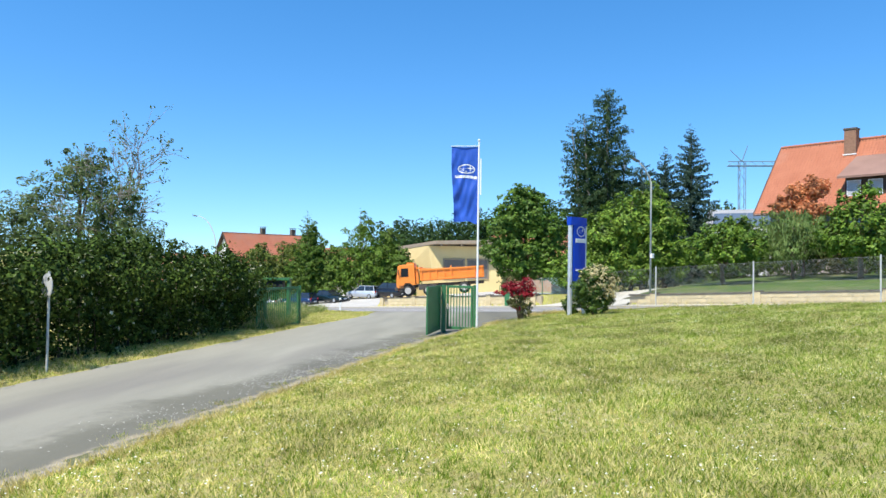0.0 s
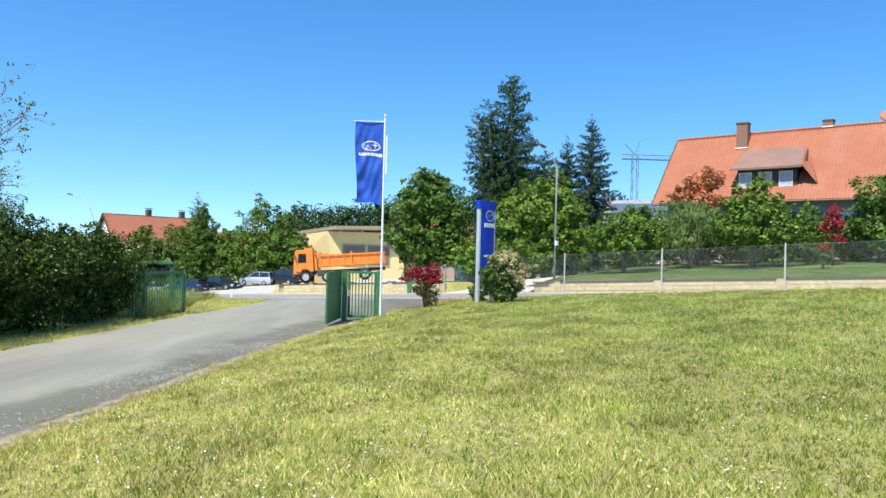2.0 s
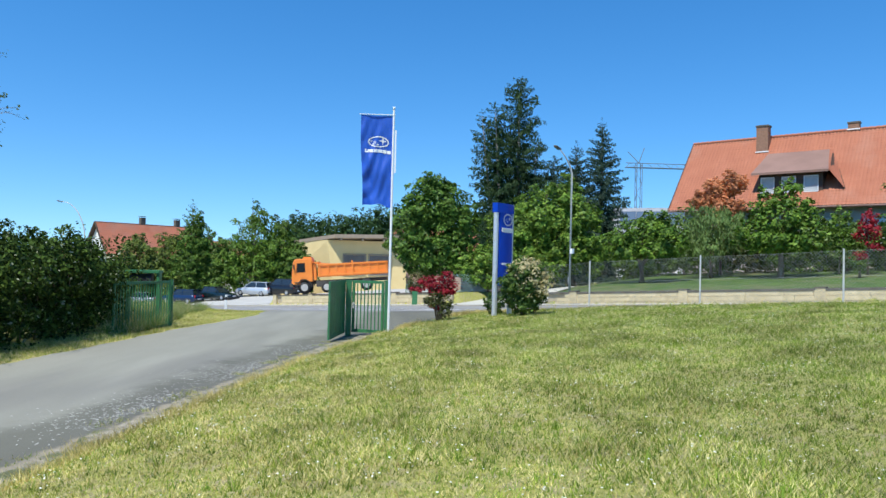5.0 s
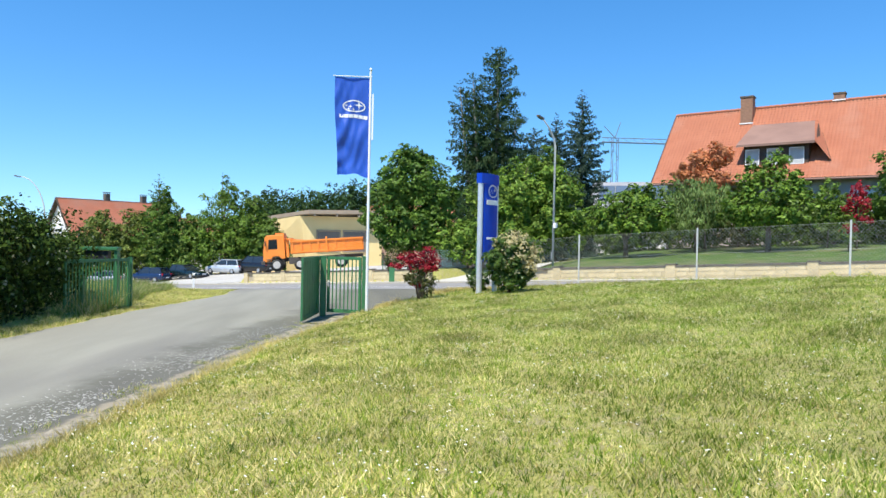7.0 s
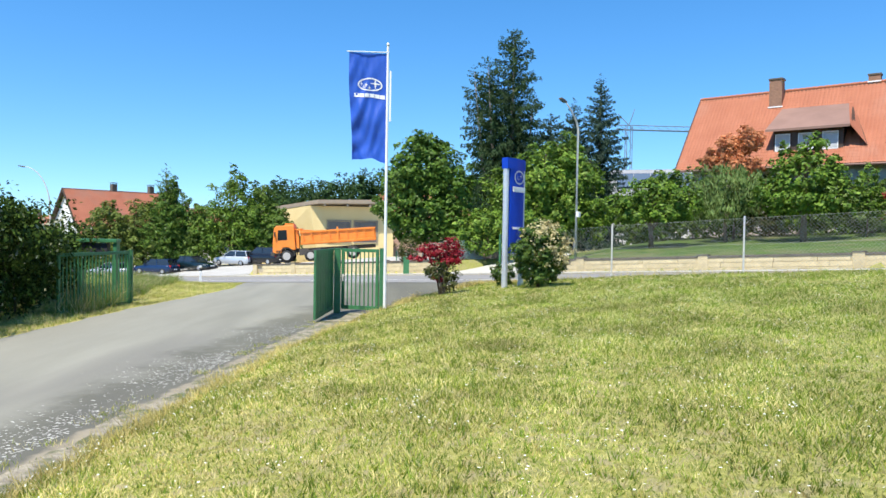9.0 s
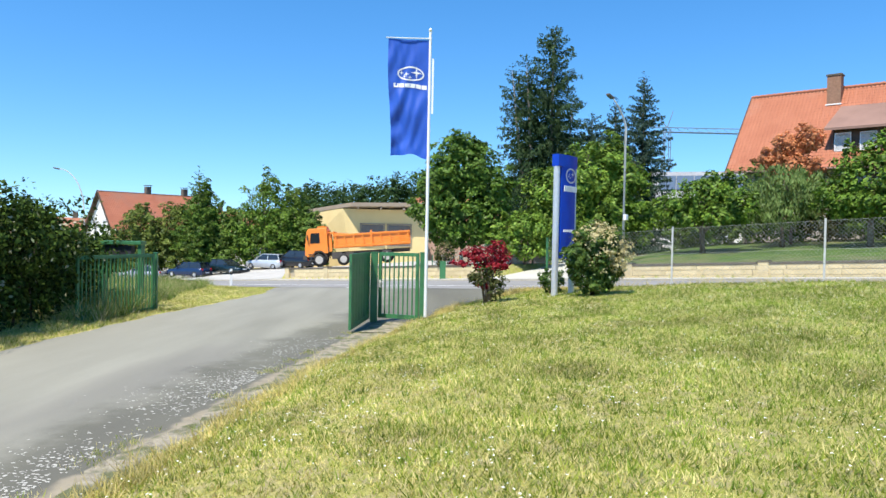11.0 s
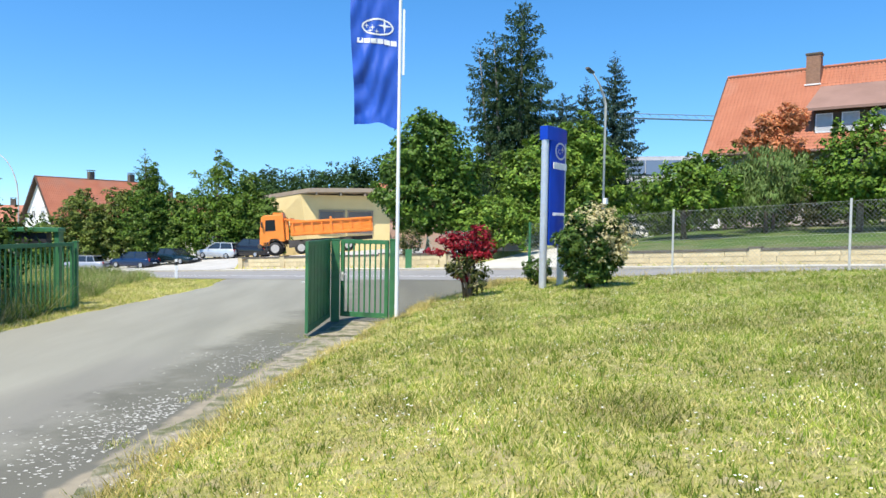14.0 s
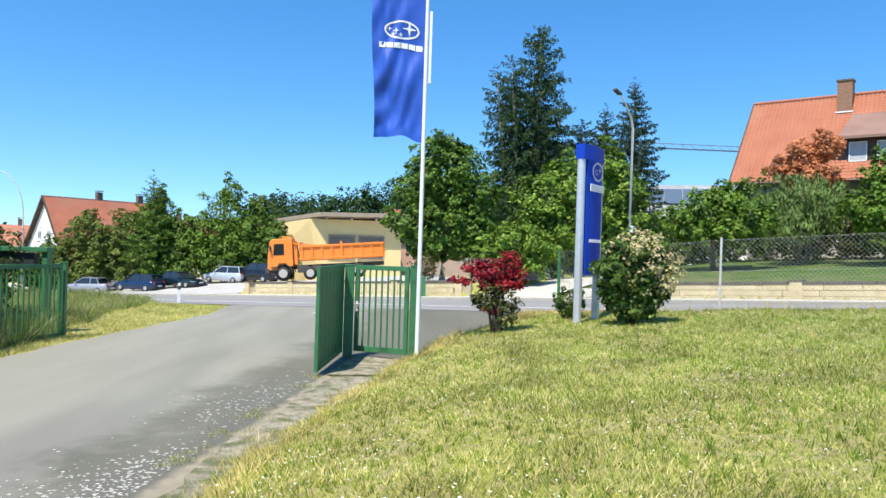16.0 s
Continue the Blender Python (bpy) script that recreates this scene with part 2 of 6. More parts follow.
M_ALU = surf("brushed_aluminium", (0.52, 0.55, 0.6), (0.62, 0.65, 0.7), 8.0, 0.4, 0.03, 0.4)
M_WHITE = surf("white_paint", (0.74, 0.74, 0.73), (0.8, 0.8, 0.79), 4.0, 0.5, 0.04)
# White dormer shutters; the shade under the eave is mixed into this grey.
M_SHADESHUT = surf("shaded_white_shutter", (0.44, 0.45, 0.45), (0.52, 0.53, 0.53), 4.0, 0.6, 0.04)
M_FLAG = surf("blue_flag_cloth", (0.013, 0.075, 0.42), (0.02, 0.095, 0.5), 3.0, 0.5, 0.08, 0, 300.0)
M_BLUE = surf("blue_sign_panel", (0.003, 0.045, 0.40), (0.005, 0.052, 0.46), 3.0, 0.5, 0.0, spec=0.25)
M_BLACK = surf("black_plastic", (0.02, 0.02, 0.022), (0.03, 0.03, 0.032), 6.0, 0.6, 0.05)
M_RUBBER = surf("tyre_rubber", (0.018, 0.018, 0.018), (0.035, 0.034, 0.032), 9.0, 0.85, 0.2)
M_RIM = surf("wheel_rim_alloy", (0.45, 0.45, 0.45), (0.55, 0.55, 0.55), 9.0, 0.4, 0.0, 0.6)
M_DUSTY = surf("dusty_rim_paint", (0.42, 0.40, 0.37), (0.52, 0.5, 0.46), 7.0, 0.8, 0.1)
M_ORANGE = surf("orange_truck_paint", (0.82, 0.23, 0.03), (0.9, 0.28, 0.045), 2.0, 0.4, 0.03, 0, 30.0, (0.7, 0.2, 0.05), 0.66)
M_CHASSIS = surf("dirty_chassis", (0.05, 0.045, 0.04), (0.09, 0.08, 0.07), 5.0, 0.8, 0.2)
M_GLASS = glassy("dark_window_glass")
M_SKYGLASS = glassy("window_glass", (0.06, 0.07, 0.08), 0.05)
M_ROOF = surf("red_clay_tile", (0.355, 0.123, 0.064), (0.43, 0.16, 0.086), 0.8, 0.85, 0.25, 0, 22.0, (0.42, 0.19, 0.12), 0.62)
M_ROOFOLD = surf("brown_clay_tile", (0.32, 0.12, 0.07), (0.42, 0.17, 0.10), 0.8, 0.8, 0.3, 0, 22.0)
M_DORMROOF = surf("brown_metal_roof", (0.20, 0.115, 0.085), (0.27, 0.16, 0.12), 0.8, 0.7, 0.1)
M_RENDER = surf("white_render", (0.70, 0.69, 0.66), (0.78, 0.77, 0.74), 1.0, 0.9, 0.15)
M_HOUSEWALL = surf("beige_render", (0.40, 0.37, 0.32), (0.49, 0.46, 0.40), 1.0, 0.9, 0.15, 0, 20.0, (0.36, 0.33, 0.28), 0.6)
M_YELLOW = surf("yellow_render", (0.74, 0.57, 0.26), (0.82, 0.65, 0.32), 0.7, 0.9, 0.12, 0, 20.0)
M_FASCIA = surf("grey_fascia", (0.30, 0.235, 0.17), (0.37, 0.30, 0.22), 2.0, 0.8, 0.1)
M_SHUTTER = surf("grey_roller_shutter", (0.17, 0.15, 0.125), (0.22, 0.195, 0.165), 3.0, 0.6, 0.1)
M_DARKWOOD = surf("dark_stained_wood", (0.05, 0.03, 0.02), (0.09, 0.055, 0.035), 4.0, 0.7, 0.2)
M_BRICK = surf("chimney_brick", (0.20, 0.11, 0.07), (0.30, 0.17, 0.11), 7.0, 0.9, 0.4)
M_PINK = surf("reddish_block_wall", (0.45, 0.28, 0.22), (0.55, 0.36, 0.28), 1.2, 0.9, 0.3)
M_BARK = surf("bark", (0.10, 0.075, 0.05), (0.19, 0.15, 0.11), 6.0, 0.95, 0.8, 0, 25.0)
M_GREYBARK = surf("grey_bark", (0.22, 0.20, 0.17), (0.32, 0.29, 0.26), 6.0, 0.95, 0.7, 0, 25.0)
M_LEAF = leafy("broad_leaves", (0.04, 0.10, 0.012), (0.155, 0.26, 0.036), 0.2)
M_LEAFLIGHT = leafy("light_green_leaves", (0.044, 0.108, 0.011), (0.185, 0.29, 0.036), 0.2)
M_OLIVE = leafy("olive_green_leaves", (0.06, 0.10, 0.014), (0.21, 0.26, 0.05), 0.22)
M_LEAFBRIGHT = leafy("bright_green_leaves", (0.065, 0.15, 0.016), (0.245, 0.36, 0.05), 0.25)
M_LEAFMID = leafy("mid_green_leaves", (0.045, 0.10, 0.014), (0.17, 0.26, 0.04), 0.2)
M_HEDGE = leafy("hedge_leaves", (0.008, 0.02, 0.004), (0.082, 0.135, 0.022), 0.05, 0.7, (0.40, 0.41, 0.28), 0.005, 0.08)
M_AIRY = leafy("robinia_leaves", (0.062, 0.105, 0.034), (0.18, 0.245, 0.085), 0.32)
M_NEEDLE = leafy("spruce_needles", (0.018, 0.045, 0.014), (0.06, 0.105, 0.035), 0.12, 0.6)
M_BLUENEEDLE = leafy("blue_spruce_needles", (0.02, 0.05, 0.03), (0.07, 0.115, 0.075), 0.12, 0.6)
M_WOODS = leafy("far_wood_leaves", (0.02, 0.055, 0.016), (0.06, 0.11, 0.03), 0.15, 0.7)
M_COPPER = leafy("copper_brown_leaves", (0.46, 0.19, 0.09), (0.78, 0.37, 0.17), 0.45)
M_GREYLEAF = leafy("grey_green_leaves", (0.075, 0.145, 0.028), (0.25, 0.34, 0.11), 0.25)
M_REDLEAF = leafy("red_leaves", (0.20, 0.010, 0.018), (0.48, 0.032, 0.05), 0.3)
M_REDLOW = leafy("green_bronze_leaves", (0.045, 0.08, 0.018), (0.15, 0.14, 0.045), 0.3)
M_SHRUB = leafy("glossy_shrub_leaves", (0.03, 0.08, 0.015), (0.16, 0.245, 0.045), 0.25, 0.4)
M_CREAM = leafy("cream_young_leaves", (0.44, 0.38, 0.16), (0.72, 0.63, 0.36), 0.3)
M_TAIL = surf("red_lamp_plastic", (0.45, 0.02, 0.02), (0.5, 0.03, 0.03), 5.0, 0.25, 0.0)
M_PV = glassy("solar_panel", (0.09, 0.125, 0.17), 0.25)
M_GREYROOF = surf("grey_roof_tile", (0.22, 0.23, 0.24), (0.30, 0.31, 0.32), 0.9, 0.8, 0.2)
M_CRANE = surf("crane_steel", (0.14, 0.20, 0.28), (0.18, 0.25, 0.33), 2.0, 0.6, 0.0)
M_MORTAR = surf("wall_mortar", (0.36, 0.30, 0.20), (0.44, 0.37, 0.26), 3.0, 0.95, 0.3)
M_ROOFDARK = surf("dark_red_clay_tile", (0.36, 0.115, 0.06), (0.44, 0.155, 0.085), 0.8, 0.8, 0.25, 0, 22.0, (0.33, 0.15, 0.10), 0.62)


# ---- building helpers ----
def box(bm, cx, cy, cz, sx, sy, sz, rz=0.0, bevel=0.0, rx=0.0, ry=0.0):
    r = bmesh.ops.create_cube(bm, size=1.0, matrix=pose(cx, cy, cz, rx, ry, rz) @ Matrix.Diagonal((sx, sy, sz, 1)))
    if bevel:
        es = list({e for v in r["verts"] for e in v.link_edges})
        bmesh.ops.bevel(bm, geom=es, offset=bevel, segments=2, affect='EDGES', profile=0.7)


def rod(bm, p0, p1, r0, r1=None, seg=10):
    p0, p1 = Vector(p0), Vector(p1)
    r1 = r0 if r1 is None else r1
    d = p1 - p0
    m = Matrix.Translation((p0 + p1) / 2) @ d.to_track_quat('Z', 'Y').to_matrix().to_4x4()
    bmesh.ops.create_cone(bm, cap_ends=True, segments=seg, radius1=r0, radius2=r1, depth=d.length, matrix=m)


def tube(bm, pts, radii, seg=8):
    """A tapered, bent tube through points."""
    rings = []
    for i, p in enumerate(pts):
        a, b = Vector(pts[max(i - 1, 0)]), Vector(pts[min(i + 1, len(pts) - 1)])
        q = (b - a).to_track_quat('Z', 'Y')
        rings.append([bm.verts.new(Vector(p) + q @ Vector((math.cos(k * math.tau / seg) * radii[i], math.sin(k * math.tau / seg) * radii[i], 0))) for k in range(seg)])
    for r0, r1 in zip(rings, rings[1:]):
        for k in range(seg):
            bm.faces.new((r0[k], r0[(k + 1) % seg], r1[(k + 1) % seg], r1[k]))
    bm.faces.new(rings[-1])
    bm.faces.new(rings[0][::-1])


def prism(bm, poly, axis, lo, hi):
    """A flat outline pushed along an axis: 'x' takes (y, z) outlines, 'y' (x, z), 'z' (x, y)."""
    def put(p, h):
        return {"x": (h, p[0], p[1]), "y": (p[0], h, p[1]), "z": (p[0], p[1], h)}[axis]
    a = [bm.verts.new(put(p, lo)) for p in poly]
    b = [bm.verts.new(put(p, hi)) for p in poly]
    n = len(poly)
    for i in range(n):
        bm.faces.new((a[i], a[(i + 1) % n], b[(i + 1) % n], b[i]))
    bm.faces.new(a[::-1])
    bm.faces.new(b)
    bmesh.ops.recalc_face_normals(bm, faces=bm.faces)


def mesh_of(name, bm, material, smooth=False):
    me = bpy.data.meshes.new(name)
    bm.to_mesh(me)
    bm.free()
    me.materials.append(material)
    if smooth:
        me.polygons.foreach_set("use_smooth", [True] * len(me.polygons))
    return me


def part(name, bm, material, parent, label="", smooth=False):
    ob = new(name, mesh_of(name, bm, material, smooth))
    ob.parent = parent
    if label:
        ob["label"] = label
    return ob


def piece(name, me, parent, m):
    ob = new(name, me)
    ob.parent = parent
    ob.matrix_basis = m
    return ob


def thing(name, label, category, x=0.0, y=0.0, z=0.0, rz=0.0, group="", kind=""):
    ob = new(name)
    ob.empty_display_size = 0.2
    ob.matrix_basis = pose(x, y, z, 0, 0, rz)
    return tagged(ob, label, category, group, kind)


def solid(name, bm, material, label, category, kind="", group="", smooth=False, m=None):
    ob = new(name, mesh_of(name, bm, material, smooth))
    if m is not None:
        ob.matrix_basis = m
    return tagged(ob, label, category, group, kind)


def raw(name, verts, faces, material, parent=None, smooth=False):
    me = bpy.data.meshes.new(name)
    me.from_pydata(verts.tolist() if isinstance(verts, np.ndarray) else verts, [], faces.tolist() if isinstance(faces, np.ndarray) else faces)
    me.materials.append(material)
    if smooth:
        me.polygons.foreach_set("use_smooth", [True] * len(me.polygons))
    ob = new(name, me)
    if parent:
        ob.parent = parent
    return ob


# ---- the lie of the land ----
def ease(v, a, b):
    t = np.clip((v - a) / (b - a), 0, 1)
    return t * t * (3 - 2 * t)


def kerb_x(y):
    return -4.36 + 0.146 * np.asarray(y, float)


def sn(x, y):
    """Along the road (to the right) and across it (away)."""
    return 0.74 * x - 0.673 * y, 0.673 * x + 0.74 * y


def xy(s, n):
    return 0.74 * s + 0.673 * n, -0.673 * s + 0.74 * n


def lawn_depth(x, y):
    s, n = sn(x, y)
    d = x - kerb_x(y) - 0.35 - 0.45 * ease(y, 11, 17) - 0.5 * ease(y, 17, 19.2)
    e = np.where(y > 19.4, 0.832 * x - 0.555 * (y - 19.4) + 0.7, 9.0)
    return np.minimum(np.minimum(d, e), 22.1 - n)


def land(x, y):
    x, y = np.asarray(x, float), np.asarray(y, float)
    s, n = sn(x, y)
    road = 0.74 + 0.055 * np.clip(s, -70, 45)
    drive = np.interp(y, (-20, 8, 17, 24, 34), (-0.46, -0.53, -0.61, -0.70, -0.78))
    w = ease(n, 17, 22)
    z = drive * (1 - w) + road * w
    d = np.maximum(x - kerb_x(y) - 0.35, 0)
    lawn = -0.5 + 0.95 * (1 - np.exp(-d / 3.6)) - 0.012 * np.maximum(y - 12, 0) + 0.08 * np.clip(x - 5, 0, 14) + 0.03 * np.clip(-3 - y, 0, 12)
    lawn = lawn + 0.025 * np.sin(x * 1.7 + 0.6 * y) * np.sin(y * 1.1 - 0.4 * x) * np.minimum(d, 1)
    z = z + (lawn - z) * ease(lawn_depth(x, y), 0, 0.7)
    # beyond the road: garden behind the wall, drive between, yard
    garden = 0.70 + 0.085 * (np.clip(n, 33.5, 48) - 33.5)
    yard = 0.88 + 0 * n
    k = ease(s, -26, -16)
    rise = garden * k + yard * (1 - k)
    sharp, soft = ease(n, 33.45, 33.75), ease(n, 31.5, 44)
    gap = np.maximum(ease(s, -25.4, -25.0) * (1 - ease(s, -18.6, -18.2)), 1 - ease(s, -46, -45.2))
    z = z + rise * (sharp * (1 - gap) + soft * gap)
    z = z + 0.042 * np.clip(x + 8.3, 0, 7.5) * ease(y, 50.5, 54) * (1 - ease(y, 57.5, 62)) * (1 - ease(x, 1, 6))
    hill = ease(np.hypot(x, y - 20), 95, 330)
    return z + hill * (9 + 5 * np.sin(x * 0.006 + 1.0))


def spread(*spans):
    return np.unique(np.round(np.concatenate([np.arange(a, b + st / 2, st) for a, b, st in spans]), 3))


def lattice(xs, ys, zf, lift=0.0):
    gx, gy = np.meshgrid(xs, ys)
    v = np.stack([gx.ravel(), gy.ravel(), (zf(gx, gy) + lift).ravel()], 1)
    w, h = len(xs), len(ys)
    i = (np.arange(h - 1)[:, None] * w + np.arange(w - 1)[None]).ravel()
    return v, np.stack([i, i + 1, i + w + 1, i + w], 1)


gxs = spread((-2400, -200, 200), (-200, -60, 20), (-60, -14, 1.0), (-14, 20, 0.25), (20, 70, 1.0), (70, 210, 20), (210, 2410, 200))
gys = spread((-2400, -60, 180), (-60, -14, 4), (-14, 30, 0.25), (30, 80, 0.5), (80, 200, 10), (200, 2400, 200))
gv, gf = lattice(gxs, gys, land)
ground = tagged(raw("ground", gv, gf, M_GROUND, smooth=True), "sunlit lawn and meadow, mown, dry in patches", "lawn", kind="structure")


def strip(name, rows, material, lift, label, category, across=6, tucked=False):
    """A draped sheet between two edges: rows of (x0, y0, x1, y1)."""
    v, f = [], []
    t = np.linspace(0, 1, across + 1)
    for x0, y0, x1, y1 in rows:
        px, py = x0 + (x1 - x0) * t, y0 + (y1 - y0) * t
        v.append(np.stack([px, py, land(px, py) + (np.where(t == 1, -0.05, lift) if tucked else lift)], 1))
    w = across + 1
    for r in range(len(rows) - 1):
        for c in range(across):
            i = r * w + c
            f.append((i, i + 1, i + w + 1, i + w))
    ob = raw(name, np.concatenate(v), np.array(f), material, smooth=True)
    return tagged(ob, label, category, kind="structure")


def wob(y, a=0.06, ph=0.0):
    return a * (math.sin(y * 2.3 + ph) + 0.6 * math.sin(y * 5.1 + 2 * ph) + 0.4 * math.sin(y * 11.7 + ph))


drive_rows = []
for y in np.arange(-16, 36.01, 0.25):
    xl = float(np.interp(y, (-16, 3.7, 8.35, 15.8, 21.4, 27, 30.5, 35.8), (-10.6, -9.2, -8.75, -8.2, -8.0, -7.35, -6.95, -7.5))) + wob(y, 0.05)
    if y < 19.4:
        xr = float(kerb_x(y)) + 0.36 + wob(y, 0.02, 1.3)
    elif y < 26:
        xr = (0.555 * (y - 19.4) - 0.62) / 0.832 if y > 19.6 else -1.1
    else:
        xr = (22.3 - 0.74 * y) / 0.673
    drive_rows.append((xl, y, max(xr, xl + 0.02), y))
strip("pavement", drive_rows, M_ASPHALT, 0.02, "old grey asphalt driveway with lighter worn tracks", "driveway", 24)


strip("gate_soil", [(float(kerb_x(y)) + 0.1, y, -0.35 + wob(y, 0.1) - 0.05 * (20 - y), y) for y in np.arange(17.6, 20.3, 0.2)], M_SOIL, 0.039, "bare dry soil below the gates", "soil", 5)


strip("edge_soil", [(float(kerb_x(y)) + 0.17 + wob(y, 0.07, 0.4), y, float(kerb_x(y)) + 0.66 + 0.5 * float(ease(y, 11, 17)) + 0.25 * float(ease(y, 16.5, 18)) + wob(y, 0.11, 2.1), y) for y in np.arange(-12, 18.1, 0.2)], M_SOIL, 0.024, "trodden pale soil between asphalt and lawn", "soil", 6, True)


def along(n0, n1, s0, s1, step):
    return [(*xy(s, n0), *xy(s, n1)) for s in np.arange(s0, s1 + step / 2, step)]


strip("road", along(21.9, 31.2, -160, 70, 2.0), M_ROAD, 0.03, "grey asphalt road sloping gently past the lawn", "road", 8)
strip("road_marking", along(24.45, 24.62, -160, 40, 1.0), M_PAINT, 0.037, "solid white line painted on the road", "road marking", 1)
strip("sidewalk", along(31.32, 33.3, -160, 70, 1.0), M_CONCRETE, 0.11, "pale concrete sidewalk along the garden wall", "sidewalk", 4)
strip("driveway_ramp", along(36.4, 42.0, -25.0, -20.9, 0.5), M_CONCRETE, 0.129, "pale concrete ramp rising beside a fence", "driveway", 20)
strip("driveway_apron", along(31.35, 36.6, -25.0, -18.5, 0.5), M_CONCRETE, 0.125, "pale concrete drive rising between two walls", "driveway", 20)
strip("drive_bank", along(41.9, 60, -25.6, -20.9, 0.5), M_GARDEN, 0.04, "grass above the concrete drive, shade put into its green", "lawn", 30)
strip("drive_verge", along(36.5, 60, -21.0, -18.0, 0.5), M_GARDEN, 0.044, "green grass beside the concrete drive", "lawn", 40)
strip("yard", along(33.9, 66, -80, -25.6, 1.0), M_GRAVEL, 0.05, "pale gravel parking yard behind the wall", "yard", 40)
strip("yard_entry", along(31.35, 34.2, -80, -45.8, 1.0), M_GRAVEL, 0.125, "pale gravel entrance to the parking yard", "yard", 6)
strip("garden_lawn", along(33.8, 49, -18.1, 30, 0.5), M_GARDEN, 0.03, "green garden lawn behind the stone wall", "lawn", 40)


# ---- plants ----
def unit(v):
    return v / np.maximum(np.linalg.norm(v, axis=1, keepdims=True), 1e-6)


def rhombs(c, a, b):
    """Leaves at c: half length a, half width b."""
    v = np.stack([c - a, c + b, c + a, c - b], 1).reshape(-1, 3)
    return v, np.arange(len(v)).reshape(-1, 4)


def leaf_cloud(blobs, count, size, seed, inner=0.45, lump=0.3, droop=0.0, up=0.5, slim=0.55, loose=0.06, sprays=0.62, tuft=0.24):
    """Leaves of a crown of ellipsoids (x, y, z, rx, ry, rz): a loose filling, and most of them in sprays round an uneven skin."""
    rng = np.random.default_rng(seed)
    B = np.array(blobs, float)
    area = (B[:, 3] * B[:, 4] + B[:, 3] * B[:, 5] + B[:, 4] * B[:, 5])
    share = area / area.sum()
    mean_r = (B[:, 3] * B[:, 4] * B[:, 5]) ** (1 / 3)
    per = max(len(B) * 8, int((area / np.maximum(tuft * mean_r, size * 1.3) ** 2).sum() * 0.8))
    cp = rng.choice(len(B), per, p=share)
    cd = unit(rng.normal(size=(per, 3)) + np.array([0, 0, 0.15]))
    cr = rng.uniform(0.62, 1.0, per) * (1 + lump * 0.55 * rng.normal(size=per).clip(-1.3, 1.6))
    cc = B[cp, :3] + cd * B[cp, 3:] * cr[:, None]
    ct = np.maximum(tuft * mean_r[cp], size * 1.3) * rng.uniform(0.55, 1.3, per)
    n1 = int(count * sprays)
    pick = rng.integers(0, per, n1)
    d = unit(rng.normal(size=(n1, 3)) + cd[pick] * 0.5 + np.array([0, 0, 0.25]))
    c1 = cc[pick] + d * (ct[pick] * rng.uniform(0.2, 1.0, n1) ** 0.5)[:, None] * np.array([1.0, 1.0, 0.78])
    out1 = unit(d * 0.8 + cd[pick] * 0.7)
    n2 = count - n1
    p2 = rng.choice(len(B), n2, p=share)
    d2 = unit(rng.normal(size=(n2, 3)))
    r2 = (inner + (0.88 - inner) * rng.uniform(0, 1, n2) ** 0.6)
    r2 = np.where(rng.uniform(0, 1, n2) < loose, r2 * rng.uniform(1.05, 1.35, n2), r2)
    c = np.concatenate([c1, B[p2, :3] + d2 * B[p2, 3:] * r2[:, None]])
    out = np.concatenate([out1, d2])
    nrm = unit(out + rng.normal(size=(count, 3)) * 0.45 + np.array([0, 0, up]))
    t = unit(np.cross(nrm, rng.normal(size=(count, 3))))
    t = unit(t + np.array([0, 0, -droop]))
    sz = size * rng.uniform(0.6, 1.4, count)[:, None]
    return rhombs(c, t * sz * 0.5, unit(np.cross(nrm, t)) * sz * slim * 0.5)


def foliage(name, parent, material, label="", **k):
    v, f = leaf_cloud(**k)
    ob = raw(name, v, f, material, parent)
    if label:
        ob["label"] = label
    return ob


def ground_at(x, y):
    return float(land(x, y))


def tree(name, label, category, x, y, top, blobs, count, size, material, seed, trunk=0.16, bark=None, group="", inner=0.35, lump=0.35, droop=0.0, slim=0.55, crown_label=""):
    """A trunk with limbs that reach into its crown. Blobs are given from the tree's foot."""
    z0 = ground_at(x, y)
    t = thing(name, label, category, x, y, z0 - 0.05, group=group)
    rng = random.Random(seed)
    bm = bmesh.new()
    zs = [b[2] for b in blobs]
    mid = sum(zs) / len(zs)
    tube(bm, [(0, 0, 0), (rng.uniform(-.1, .1), rng.uniform(-.1, .1), mid * 0.45), (rng.uniform(-.25, .25), rng.uniform(-.25, .25), mid), (0.1, 0, max(zs))], [trunk * 1.25, trunk, trunk * 0.7, trunk * 0.25])
    for bx, by, bz, rx, ry, rz in blobs:
        h = min(bz * 0.55, mid * 0.8)
        tube(bm, [(0, 0, h), (bx * 0.5, by * 0.5, (h + bz) / 2 + 0.1), (bx, by, bz + rz * 0.3)], [trunk * 0.5, trunk * 0.32, trunk * 0.1], 6)
        for _ in range(5):
            d = Vector((rng.gauss(0, 1), rng.gauss(0, 1), rng.gauss(0.3, 0.6))).normalized()
            tube(bm, [(bx * 0.8, by * 0.8, bz - rz * 0.2), (bx + d.x * rx * 0.5, by + d.y * ry * 0.5, bz + d.z * rz * 0.45), (bx + d.x * rx * 0.9, by + d.y * ry * 0.9, bz + d.z * rz * 0.85)], [trunk * 0.2, trunk * 0.12, trunk * 0.04], 5)
    part("trunk", bm, bark or M_BARK, t, "", True)
    foliage("crown", t, material, crown_label, blobs=blobs, count=count, size=size, seed=seed, inner=inner, lump=lump, droop=droop, slim=slim)
    return t


